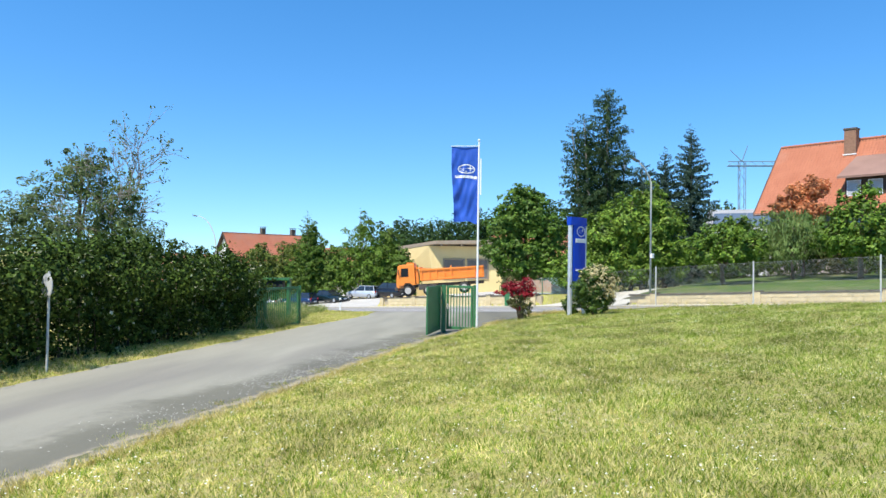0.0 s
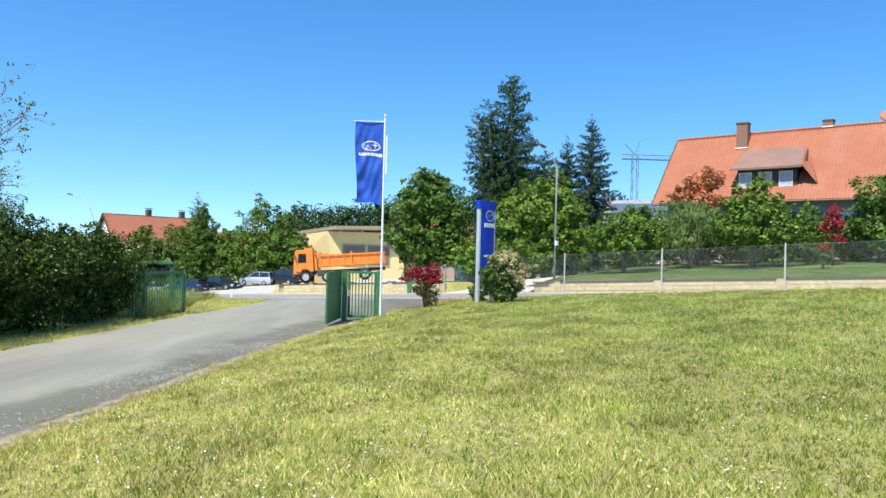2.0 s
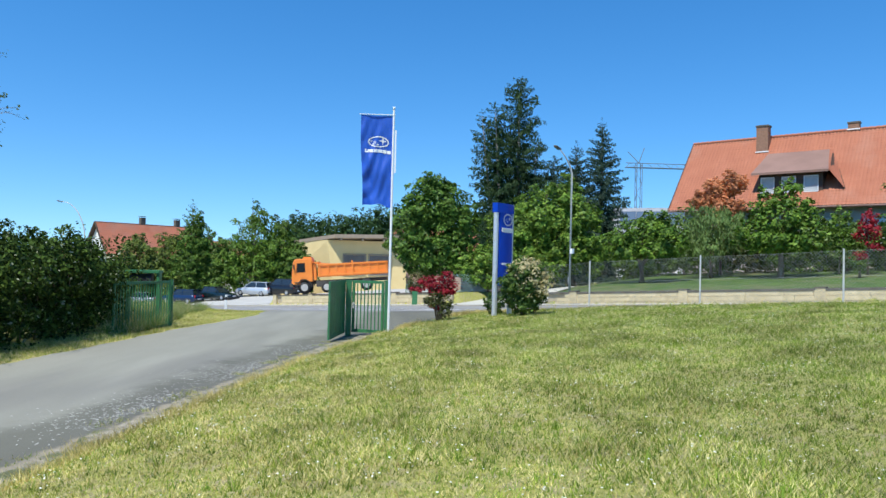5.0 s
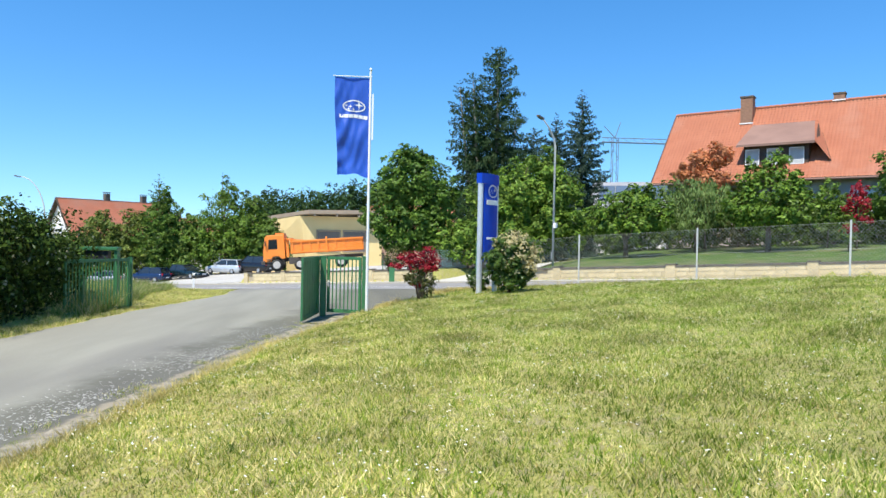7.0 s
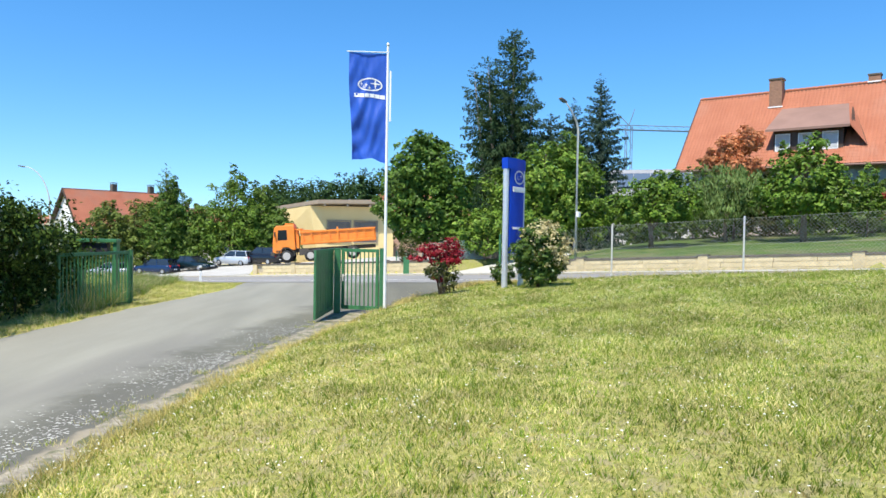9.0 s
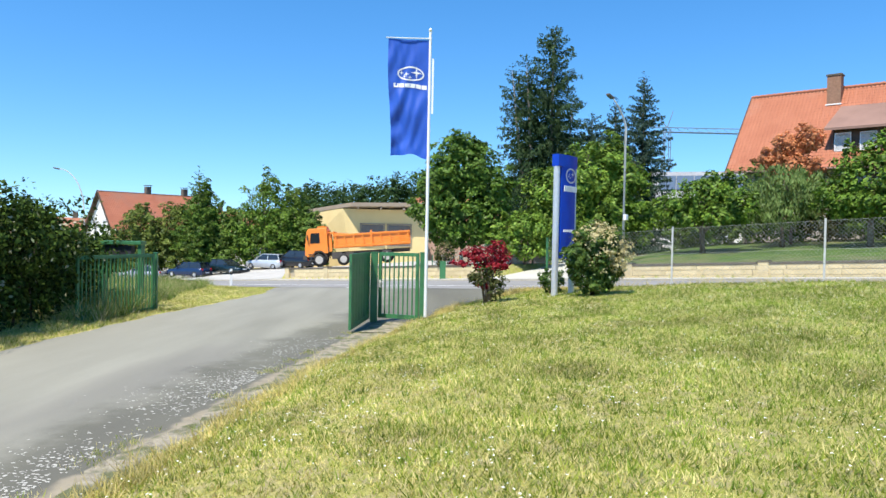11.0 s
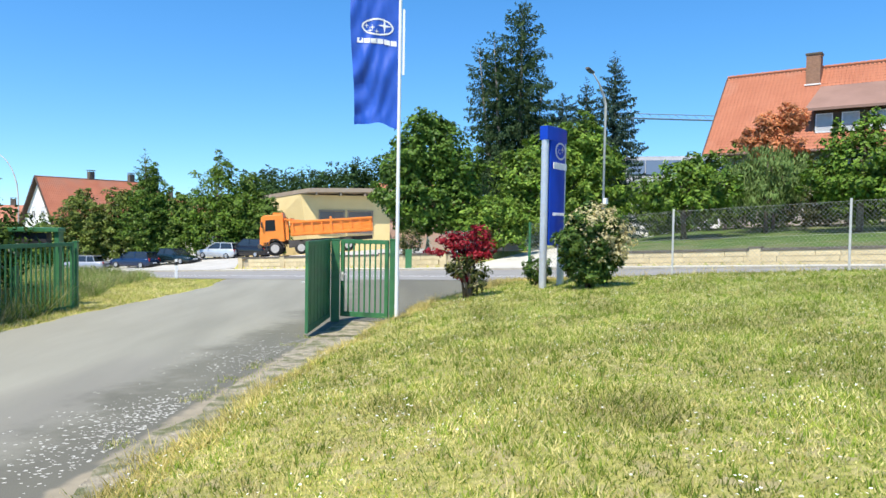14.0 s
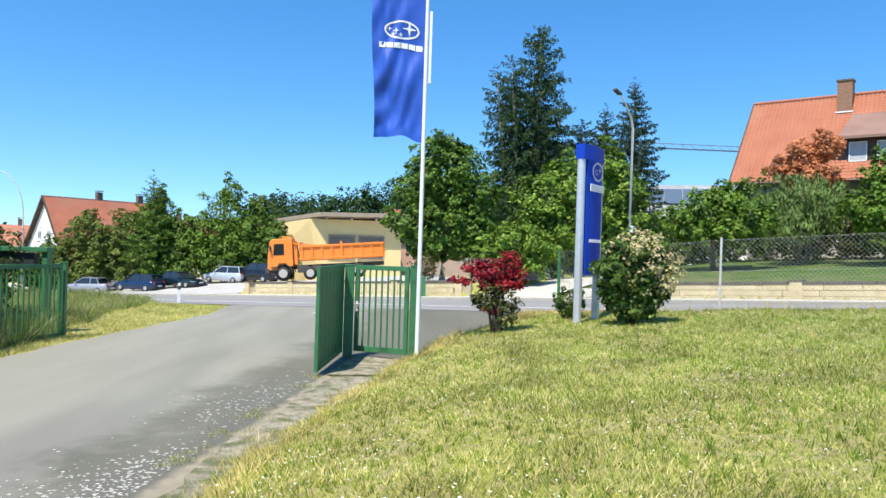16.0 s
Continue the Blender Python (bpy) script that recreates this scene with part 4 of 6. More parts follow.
def dump_truck(x, y, z, rz):
    """Faces -x in its own frame: cab, tipper body with ribbed sides, chassis, two axles."""
    t = thing("dump_truck", "orange two-axle dump truck parked behind the wall", "truck", x, y, z, rz)
    bm = bmesh.new()
    prism(bm, [(0.0, 0.75), (0.05, 1.55), (0.22, 2.65), (0.4, 2.78), (1.62, 2.78), (1.68, 2.6), (1.68, 0.95), (1.35, 0.95), (1.2, 1.15), (0.75, 1.15), (0.62, 0.75)], "y", -1.12, 1.12)
    bmesh.ops.bevel(bm, geom=list(bm.edges), offset=0.035, segments=1, affect='EDGES')
    cab = part("cab", bm, M_ORANGE, t)
    bm = bmesh.new()
    for sg in (-1, 1):
        prism(bm, [(0.42, 1.72), (0.5, 2.45), (1.12, 2.45), (1.12, 1.72)], "y", sg * 1.125 - 0.01, sg * 1.125 + 0.01)
    prism(bm, [(0.035, 1.62), (0.2, 2.5), (0.17, 2.5), (0.005, 1.62)], "y", -0.98, 0.98)
    part("cab_window", bm, M_GLASS, cab)
    bm = bmesh.new()
    prism(bm, [(0.95, 2.72), (1.0, 2.95), (1.6, 2.9), (1.65, 2.72)], "y", -0.8, 0.8)
    part("roof_hatch", bm, M_ORANGE, cab)
    bm = bmesh.new()
    box(bm, 0.0, 0, 0.72, 0.28, 2.25, 0.3, bevel=0.04)
    part("bumper", bm, M_CHASSIS, t)
    for sg in (-1, 1):
        bm = bmesh.new()
        box(bm, -0.12, sg * 0.8, 0.75, 0.06, 0.25, 0.14, bevel=0.02)
        part("headlamp", bm, M_RIM, t)
        bm = bmesh.new()
        box(bm, 0.25, sg * 1.25, 2.15, 0.08, 0.16, 0.36, bevel=0.03)
        rod(bm, (0.3, sg * 1.12, 2.35), (0.27, sg * 1.25, 2.3), 0.015)
        part("mirror", bm, M_BLACK, t)
        bm = bmesh.new()
        for k in range(3):
            box(bm, 0.45, sg * 1.08, 0.5 + k * 0.22, 0.4, 0.2, 0.04)
        part("step", bm, M_CHASSIS, t)
    bm = bmesh.new()
    for sg in (-1, 1):
        box(bm, 4.3, sg * 0.42, 0.85, 6.6, 0.1, 0.26)
    for k in range(6):
        box(bm, 1.9 + k * 1.0, 0, 0.85, 0.12, 0.8, 0.2)
    box(bm, 2.3, -0.85, 0.75, 0.75, 0.5, 0.5, bevel=0.06)
    box(bm, 3.2, -0.9, 0.75, 0.6, 0.45, 0.4, bevel=0.05)
    part("chassis", bm, M_CHASSIS, t)
    bm = bmesh.new()
    box(bm, 1.85, -0.7, 1.7, 0.22, 0.5, 1.3, bevel=0.03)
    for k in range(5):
        box(bm, 1.74, 0, 1.4 + k * 0.25, 0.05, 2.0, 0.05)
    part("air_intake", bm, M_ORANGE, t)
    # tipper body
    bm = bmesh.new()
    x0, x1, zb, zt = 2.15, 7.6, 1.3, 2.25
    for sg in (-1, 1):
        box(bm, (x0 + x1) / 2, sg * 1.14, (zb + zt) / 2, x1 - x0, 0.06, zt - zb)
    box(bm, (x0 + x1) / 2, 0, zb, x1 - x0, 2.3, 0.08)
    box(bm, x0, 0, (zb + zt) / 2 + 0.12, 0.07, 2.3, zt - zb + 0.24)
    body = part("tipper_body", bm, M_ORANGE, t, "orange steel tipper body with ribbed sides")
    for sg in (-1, 1):
        for k in range(9):
            bm = bmesh.new()
            rx = x0 + 0.12 + k * (x1 - x0 - 0.24) / 8
            prism(bm, [(rx - 0.09, zb + 0.2), (rx + 0.09, zb + 0.2), (rx + 0.05, zt - 0.12), (rx - 0.05, zt - 0.12)], "y", min(sg * 1.17, sg * 1.25), max(sg * 1.17, sg * 1.25))
            part("rib", bm, M_ORANGE, body)
        for zz, hh in ((zt - 0.04, 0.14), (zb + 0.1, 0.16)):
            bm = bmesh.new()
            box(bm, (x0 + x1) / 2, sg * 1.19, zz, x1 - x0 + 0.1, 0.14, hh, bevel=0.02)
            part("rail", bm, M_ORANGE, body)
    bm = bmesh.new()
    box(bm, x1 + 0.03, 0, (zb + zt) / 2, 0.07, 2.3, zt - zb, bevel=0.01)
    part("tailgate", bm, M_ORANGE, body)
    bm = bmesh.new()
    prism(bm, [(1.75, 2.42), (1.8, 2.5), (2.5, 2.36), (3.3, 2.28), (2.2, 2.25)], "y", -1.1, 1.1)
    part("cab_guard", bm, M_ORANGE, body)
    bm = bmesh.new()
    box(bm, 4.85, -1.22, (zb + zt) / 2 + 0.08, 0.14, 0.12, zt - zb + 0.25, bevel=0.02)
    part("stake_post", bm, M_ORANGE, body)
    for sg in (-1, 1):
        wheel(t, 1.0, sg * 0.98, 0.5, 0.28, M_DUSTY)
        wheel(t, 5.9, sg * 0.92, 0.5, 0.5, M_DUSTY)
        bm = bmesh.new()
        a = [(1.0 + 0.62 * math.cos(k * math.pi / 8), 0.52 + 0.62 * math.sin(k * math.pi / 8)) for k in range(9)]
        b = [(1.0 + 0.57 * math.cos(k * math.pi / 8), 0.52 + 0.57 * math.sin(k * math.pi / 8)) for k in range(8, -1, -1)]
        prism(bm, a + b, "y", min(sg * 0.82, sg * 1.15), max(sg * 0.82, sg * 1.15))
        part("mudguard", bm, M_CHASSIS, t)
    wheel(t, 2.75, -1.0, 0.45, 0.25, M_DUSTY, "spare_wheel")
    return t


# ---- far side of the road ----
big_house()
yellow_hall()
gabled_house("house", "white gabled house with a red tiled roof", -38.0, 82.6, -2.5, 48, 14.0, 10.5, 2.4, 8.95, M_RENDER, M_ROOFDARK,
             [(0.4, -1.0, 5.0, 0.7, 1.2, -90), (0.4, 1.2, 5.0, 0.7, 1.2, -90), (0.4, -2.4, 1.6, 1.1, 1.3, -90), (0.4, 2.2, 1.6, 1.1, 1.3, -90)], [(6.1, 0.2, 0.8), (10.9, 0.2, 0.8)])
gabled_house("house", "house with a weathered red roof behind trees", -31.5, 98.0, -2.4, 6, 9.0, 9.0, 3.0, 7.2, M_RENDER, M_ROOF, [(0.4, 0, 4.6, 0.9, 1.1, -90)], [(3.0, 0.2, 0.8)], 10, 24)
gabled_house("house", "brown-roofed house behind the white gabled house", -61.0, 100.0, -3.8, 14, 16.0, 11.0, 2.6, 7.4, M_RENDER, M_ROOFOLD, [], [(11.0, 0.2, 0.8)], 10, 24)
gabled_house("house", "house with a red roof beyond the yellow hall", -2.0, 94.0, 0.8, 4, 12.0, 9.0, 2.6, 6.2, M_PINK, M_ROOF, [(4, -4.0, 1.5, 1.2, 1.2, 0)], [], 8, 20)
pv = gabled_house("house", "low house with solar panels on its pale roof", 24.0, 75.5, 2.6, -20, 13.0, 9.0, 3.2, 6.6, M_RENDER, M_GREYROOF, [(3, -4.0, 2.0, 1.2, 1.2, 0)], [], 8, 20)
for i in range(6):
    bm = bmesh.new()
    box(bm, 1.6 + i * 1.75, -2.0, 5.3, 1.68, 2.6, 0.06, rx=37)
    part("solar_panel", bm, M_PV, pv, "dark solar panel")


def garden_wall(name, label, s0, s1, h, seed, every=6.5, first=0.0):
    """Low sandstone wall in courses between pillars, under dark coping stones. Its own x runs along the road."""
    rng = random.Random(seed)
    ox, oy = xy(s0, 33.5)
    ang = math.degrees(math.atan2(-0.673, 0.74))
    L = s1 - s0
    tilt = -math.degrees(math.atan(0.055))
    t = new(name)
    t.matrix_basis = pose(ox, oy, ground_at(*xy(s0, 33.2)) - 0.02, 0, 0, ang) @ pose(0, 0, 0, 0, tilt, 0)
    tagged(t, label, "wall", kind="structure")
    bm = bmesh.new()
    box(bm, L / 2, 0.03, h / 2 - 0.15, L, 0.2, h + 0.25)
    part("core", bm, M_MORTAR, t)
    shapes = []
    for w in (0.9, 1.3, 1.8, 2.3):
        bm = bmesh.new()
        box(bm, 0, 0, 0, w - 0.015, 0.12, h / 3 - 0.015, bevel=0.012)
        shapes.append((w, mesh_of("stone", bm, M_SAND)))
    bm = bmesh.new()
    box(bm, 0, 0, 0, 0.46, 0.4, h + 0.16, bevel=0.015)
    pil = mesh_of("pillar", bm, M_SAND)
    bm = bmesh.new()
    box(bm, 0, 0, 0, 0.52, 0.46, 0.06, bevel=0.01)
    cap = mesh_of("pillar_cap", bm, M_COPE)
    bm = bmesh.new()
    box(bm, 0, 0, 0, 0.99, 0.42, 0.11, bevel=0.012)
    cope = mesh_of("coping", bm, M_COPE)
    x = 0.5
    while x < L:
        piece("coping", cope, t, pose(x, 0.0, h + 0.05))
        x += 1.0
    for c in range(3):
        x = rng.uniform(-0.4, 0.0)
        while x < L - 0.3:
            w, me = rng.choice(shapes)
            if 0 <= x and x + w <= L + 0.2:
                piece("stone", me, t, pose(x + w / 2, -0.12 + rng.uniform(-.012, .012), h / 6 + c * h / 3))
            x += w
    x = first
    while x < L:
        piece("pillar", pil, t, pose(x, -0.03, h / 2 + 0.04))
        piece("pillar_cap", cap, t, pose(x, -0.03, h + 0.14))
        x += every


truck = dump_truck(-9.25, 55.6, ground_at(-8.5, 55.6) + 0.06, 2)
truck.matrix_basis = truck.matrix_basis @ pose(0, 0, 0, 0, -4.6, 0)
truck.scale = (1.06, 1.06, 1.06)
for nm, lab, x, y, rz, paint, L, W, Hh, est in (
        ("car", "dark green saloon car parked on gravel", -19.2, 68.5, -28, ("deep_green_paint", (0.008, 0.02, 0.022)), 4.6, 1.78, 1.40, False),
        ("car", "silver estate car parked on gravel", -15.7, 70.5, 152, ("silver_paint", (0.50, 0.53, 0.56)), 4.5, 1.78, 1.52, True),
        ("car", "black estate car parked beside the hedge", -12.9, 69.5, 152, ("black_paint", (0.012, 0.012, 0.016)), 4.6, 1.82, 1.72, True),
        ("car", "dark blue hatchback parked on gravel", -22.6, 68.0, 160, ("navy_paint", (0.012, 0.03, 0.08)), 4.2, 1.76, 1.48, True),
        ("car", "grey car parked behind tall grass", -27.3, 69.0, 170, ("grey_paint", (0.34, 0.35, 0.37)), 4.4, 1.76, 1.42, False)):
    pm = surf(paint[0], paint[1], tuple(c * 1.1 for c in paint[1]), 2.0, 0.25, 0.0, 0.3)
    pm.node_tree.nodes["Principled BSDF"].inputs["Coat Weight"].default_value = 0.6
    car(nm, lab, x, y, rz, pm, L, W, Hh, est)


# street lamps
def street_lamp(x, y, z, rz, h, reach, label, arc=False, box_at=None):
    t = thing("street_lamp", label, "street lamp", x, y, z, rz)
    bm = bmesh.new()
    if arc:
        pts = [(0, 0, -0.2), (0, 0, h * 0.6)] + [(-reach * (1 - math.cos(a)), 0, h * 0.6 + h * 0.4 * math.sin(a)) for a in np.linspace(0.3, 1.57, 8)]
    else:
        pts = [(0, 0, -0.2), (0, 0, h * 0.83), (-reach * 0.12, 0, h * 0.88), (-reach * 0.45, 0, h * 0.94), (-reach * 0.85, 0, h * 0.985)]
    tube(bm, pts, list(np.linspace(0.07, 0.03, len(pts))), 10)
    part("pole", bm, M_GALV, t, "", True)
    ex, ez = pts[-1][0], pts[-1][2]
    bm = bmesh.new()
    box(bm, ex - 0.22, 0, ez + 0.03, 0.6, 0.2, 0.09, ry=12, bevel=0.035)
    hd = part("lamp_head", bm, M_COPE, t, "flat dark lamp head")
    bm = bmesh.new()
    box(bm, ex - 0.25, 0, ez - 0.03, 0.42, 0.15, 0.03, ry=12)
    part("lens", bm, M_SKYGLASS, hd)
    if box_at:
        bm = bmesh.new()
        box(bm, 0, -0.12, box_at, 0.24, 0.16, 0.3, bevel=0.02)
        part("sign_plate", bm, M_WHITE, t, "small white box on the pole")
    bm = bmesh.new()
    box(bm, 0, 0.09, 0.75, 0.12, 0.03, 0.4, bevel=0.01)
    part("hatch", bm, M_GALV, t)
    return t


lz = ground_at(10.3, 36.9)
street_lamp(10.3, 36.9, lz, 47, 9.2 - lz, 1.75, "slim galvanised street lamp behind the garden wall", False, 3.05 - lz)
street_lamp(-32.5, 68.0, -2.6, 0, 10.2, 2.4, "curved grey street lamp beyond the hedge", True)

# crane far off
t = thing("tower_crane", "slender blue-grey tower crane far behind the roofs", "crane", 50.6, 150.0, -8.0)
bm = bmesh.new()
for dx, dy in ((-.6, -.6), (.6, -.6), (-.6, .6), (.6, .6)):
    rod(bm, (dx, dy, 0), (dx, dy, 34), 0.09, 0.09, 5)
for k in range(16):
    a, b = k * 2.1, k * 2.1 + 2.1
    sgn = 1 if k % 2 else -1
    rod(bm, (-.6 * sgn, -.6, a), (.6 * sgn, -.6, b), 0.05, 0.05, 4)
    rod(bm, (-.6, -.6 * sgn, a), (-.6, .6 * sgn, b), 0.05, 0.05, 4)
part("mast", bm, M_CRANE, t)
bm = bmesh.new()
for dy, dz in ((-.5, 33), (.5, 33), (0, 34)):
    rod(bm, (-3, dy, dz), (34, dy, dz), 0.1, 0.1, 5)
for k in range(18):
    rod(bm, (-3 + k * 2, -.5, 33), (-2 + k * 2, 0, 34), 0.05, 0.05, 4)
    rod(bm, (-2 + k * 2, 0, 34), (-1 + k * 2, -.5, 33), 0.05, 0.05, 4)
part("jib", bm, M_CRANE, t)
bm = bmesh.new()
rod(bm, (0, 0, 34), (-2.5, 0, 36.5), 0.12, 0.08, 5)
rod(bm, (0, 0, 34), (1.2, 0, 37.5), 0.12, 0.08, 5)
part("apex", bm, M_CRANE, t)

# trees across the road
conifer("spruce_tree", "tall dark spruce with several tops and hanging branches", 10.3, 59.3, 19.6, 4.5, 11, M_NEEDLE, 0.06, 50, 0.5, 0.7, 0.55,
        [(-2.3, -0.4, 17.3, 3.1, 0.1, 34), (-3.4, 0.3, 16.7, 2.6, 0.1, 30), (1.8, 0.3, 14.6, 2.6, 0.15, 20)], bark=M_GREYBARK, curtain=0.7, dense=6)
conifer("spruce_tree", "slim dark blue-green spruce", 18.7, 61.6, 16.6, 4.8, 12, M_BLUENEEDLE, 0.05, 40, 0.85, 0.4, 0.35)
conifer("spruce_tree", "small blue-green spruce top among trees", 16.1, 61.0, 14.2, 4.0, 13, M_BLUENEEDLE, 0.1, 34, 0.85, 0.35, 0.35)
conifer("spruce_tree", "dark conifer with drooping open branches", 13.4, 58.0, 12.2, 4.6, 14, M_BLUENEEDLE, 0.15, 22, 0.6, 0.5, 0.5)
tree("walnut_tree", "broad walnut tree with dense dark green crown", "tree", 2.3, 46.5, 9, [(0, 0, 6.4, 2.3, 2.2, 2.1), (-1.6, -.3, 5.2, 1.7, 1.6, 1.7), (1.7, .2, 5.0, 1.8, 1.6, 1.8), (-1.7, 0, 3.4, 1.8, 1.5, 1.5), (1.7, -.2, 3.2, 1.9, 1.5, 1.5), (0, -.8, 3.2, 2.1, 1.2, 1.6), (.1, .3, 7.7, 1.3, 1.3, 1.2), (-.8, -.4, 2.2, 1.6, 1.3, 1.1), (1.1, -.4, 2.1, 1.7, 1.3, 1.0)], 29000, 0.25, M_LEAF, 21, 0.2)
tree("walnut_tree", "large light green walnut tree behind the lamp", "tree", 10.9, 48.5, 9, [(0, 0, 5.6, 2.6, 2.4, 2.2), (-2.6, -.4, 4.6, 2.1, 1.8, 2.0), (2.4, 0, 5.6, 2.0, 1.8, 2.2), (-1.6, -.6, 3.0, 2.4, 1.8, 1.7), (1.8, -.8, 3.2, 2.4, 1.6, 1.8), (1.6, .3, 7.5, 1.3, 1.2, 1.3), (-3.2, 0, 2.4, 1.9, 1.6, 1.4), (3.4, 0, 2.8, 1.7, 1.6, 1.6), (0, -.8, 1.8, 3.0, 1.4, 1.2)], 29000, 0.26, M_LEAFBRIGHT, 22, 0.22)
tree("small_tree", "light green shrubby tree beside the drive", "tree", 6.2, 44.6, 4, [(0, 0, 2.3, 1.7, 1.4, 1.2), (1.3, 0, 1.7, 1.3, 1.2, 1.0), (-1.3, .2, 1.6, 1.3, 1.1, 1.0), (0, -.3, 1.0, 1.9, 1.0, .8)], 7000, 0.22, M_LEAFBRIGHT, 23, 0.08)
shrub("shrub", "rusty brown shrub beside the wall", "shrub", 1.2, 44.3, [(0, 0, 1.3, .9, .7, .9)], [("crown", M_REDLOW, 900, 0.16, None, "")], 24)


def at_s(s, n):
    return xy(s, n)


def row(ws):
    """Crown blobs given as (along the road, across, height, half length, half depth, half height)."""
    return [(0.74 * a + 0.673 * b, -0.673 * a + 0.74 * b, h, r, r * 0.9, rz) for a, b, h, r, rz in ws]


tree("apple_tree", "bright green spreading fruit tree on the lawn", "tree", *at_s(-15.2, 40.0), 5, row([(0, 0, 3.3, 1.7, 1.2), (-1.9, .1, 2.6, 1.4, 1.1), (1.8, 0, 2.7, 1.4, 1.1), (.6, .3, 3.9, 1.2, .8), (-1.0, -.3, 2.2, 1.3, .8), (1.0, -.3, 2.1, 1.3, .8)]), 8500, 0.22, M_LEAFLIGHT, 31, 0.17)
tree("weeping_tree", "grey-green weeping tree with hanging twigs", "tree", *at_s(-11.8, 43.0), 5, row([(0, 0, 3.6, 1.4, 1.2), (-1.2, 0, 2.8, 1.2, 1.4), (1.2, 0, 2.9, 1.2, 1.4), (0, -.4, 2.0, 1.5, 1.1)]), 7500, 0.26, M_GREYLEAF, 32, 0.13, droop=1.8, slim=0.25)
tree("copper_tree", "copper-brown leaved tree in front of the roof", "tree", *at_s(-11.9, 45.0), 6, row([(-.2, 0, 5.8, 1.1, .9), (.9, 0, 6.2, .95, .8), (-1.3, 0, 5.1, .85, .7), (.2, 0, 4.6, 1.5, 1.0)]), 9000, 0.2, M_COPPER, 33, 0.1)
tree("cherry_tree", "bright green leafy tree with upright shoots", "tree", *at_s(-7.2, 41.5), 6, row([(0, 0, 3.4, 1.9, 1.5), (-1.5, 0, 2.7, 1.3, 1.2), (1.5, -.1, 2.6, 1.3, 1.2), (.2, 0, 4.9, .8, .9), (-.9, 0, 4.6, .7, .9), (1.3, 0, 4.0, .9, .9), (0, -.3, 2.2, 1.9, .9), (.5, 0, 5.5, .4, .6)]), 9500, 0.22, M_LEAFLIGHT, 34, 0.14)
tree("birch_sapling", "slim light green sapling beside the house", "tree", *at_s(-4.4, 43.0), 5, row([(0, 0, 3.0, .7, 1.1), (.2, 0, 1.9, .8, .9)]), 1800, 0.16, M_LEAFLIGHT, 38, 0.04)
tree("red_maple", "small red-leaved maple beside the house", "tree", *at_s(-2.8, 42.0), 4, row([(0, 0, 3.1, .5, .6), (.35, 0, 2.5, .45, .5), (-.3, 0, 2.2, .4, .4), (.3, 0, 1.7, .35, .3)]), 1100, 0.16, M_REDLEAF, 35, 0.05)
tree("garden_tree", "dark green garden tree beside the house", "tree", *at_s(-0.7, 44.0), 5, row([(0, 0, 4.1, 1.7, 1.4), (1.8, 0, 3.6, 1.6, 1.5), (-.6, 0, 2.5, 1.4, 1.3), (.8, 0, 1.6, 1.6, 1.0)]), 8600, 0.22, M_LEAF, 36, 0.12)
shrub("shrub", "small pink-flowered shrub on the lawn", "shrub", *at_s(-2.9, 40.0), [(0, 0, .9, .5, .45, .6)], [("leaves", M_LEAFMID, 500, 0.12, None, ""), ("blossom", M_REDLEAF, 260, 0.12, [(0, 0, 1.25, .45, .4, .3)], "pink blossom")], 37)
for i, (s, n, w, h, mt, lab) in enumerate(((-17.0, 46.5, 1.8, 4.0, M_LEAF, "dense dark green garden shrub"), (-15.0, 46.5, 1.9, 4.4, M_LEAFMID, "dense dark green garden shrub"), (-12.6, 46.5, 1.8, 4.0, M_LEAF, "dense dark green garden shrub"), (-10.2, 46.5, 1.7, 3.6, M_REDLOW, "bronze-leaved rounded garden shrub"),
                                           (-8.4, 46.0, 1.6, 3.0, M_LEAFLIGHT, "light green rounded garden shrub"), (-6.4, 46.0, 1.6, 3.4, M_LEAFMID, "dense dark green garden shrub"), (-4.6, 46.0, 1.5, 2.8, M_GREYLEAF, "grey-green low garden shrub"), (-2.6, 45.8, 1.6, 2.6, M_LEAFMID, "dense dark green garden shrub"),
                                           (-0.6, 46.0, 1.6, 2.4, M_GREYLEAF, "grey-green low garden shrub"), (1.6, 46.0, 1.7, 3.0, M_LEAFMID, "dense dark green garden shrub"), (4.6, 46.0, 1.9, 3.2, M_LEAF, "dense dark green garden shrub"), (7.5, 45.0, 2.0, 3.2, M_LEAF, "dense dark green garden shrub"), (-19.5, 47.5, 1.8, 3.4, M_LEAFMID, "dense dark green garden shrub"))):
    shrub("garden_shrub", lab, "shrub", *at_s(s, n), [(0, 0, h * .55, w, w * .7, h * .6), (w * .5, 0, h * .4, w * .7, w * .6, h * .45)], [("crown", mt, 6500, 0.2, None, "")], 60 + i, group="shrubs below the house")

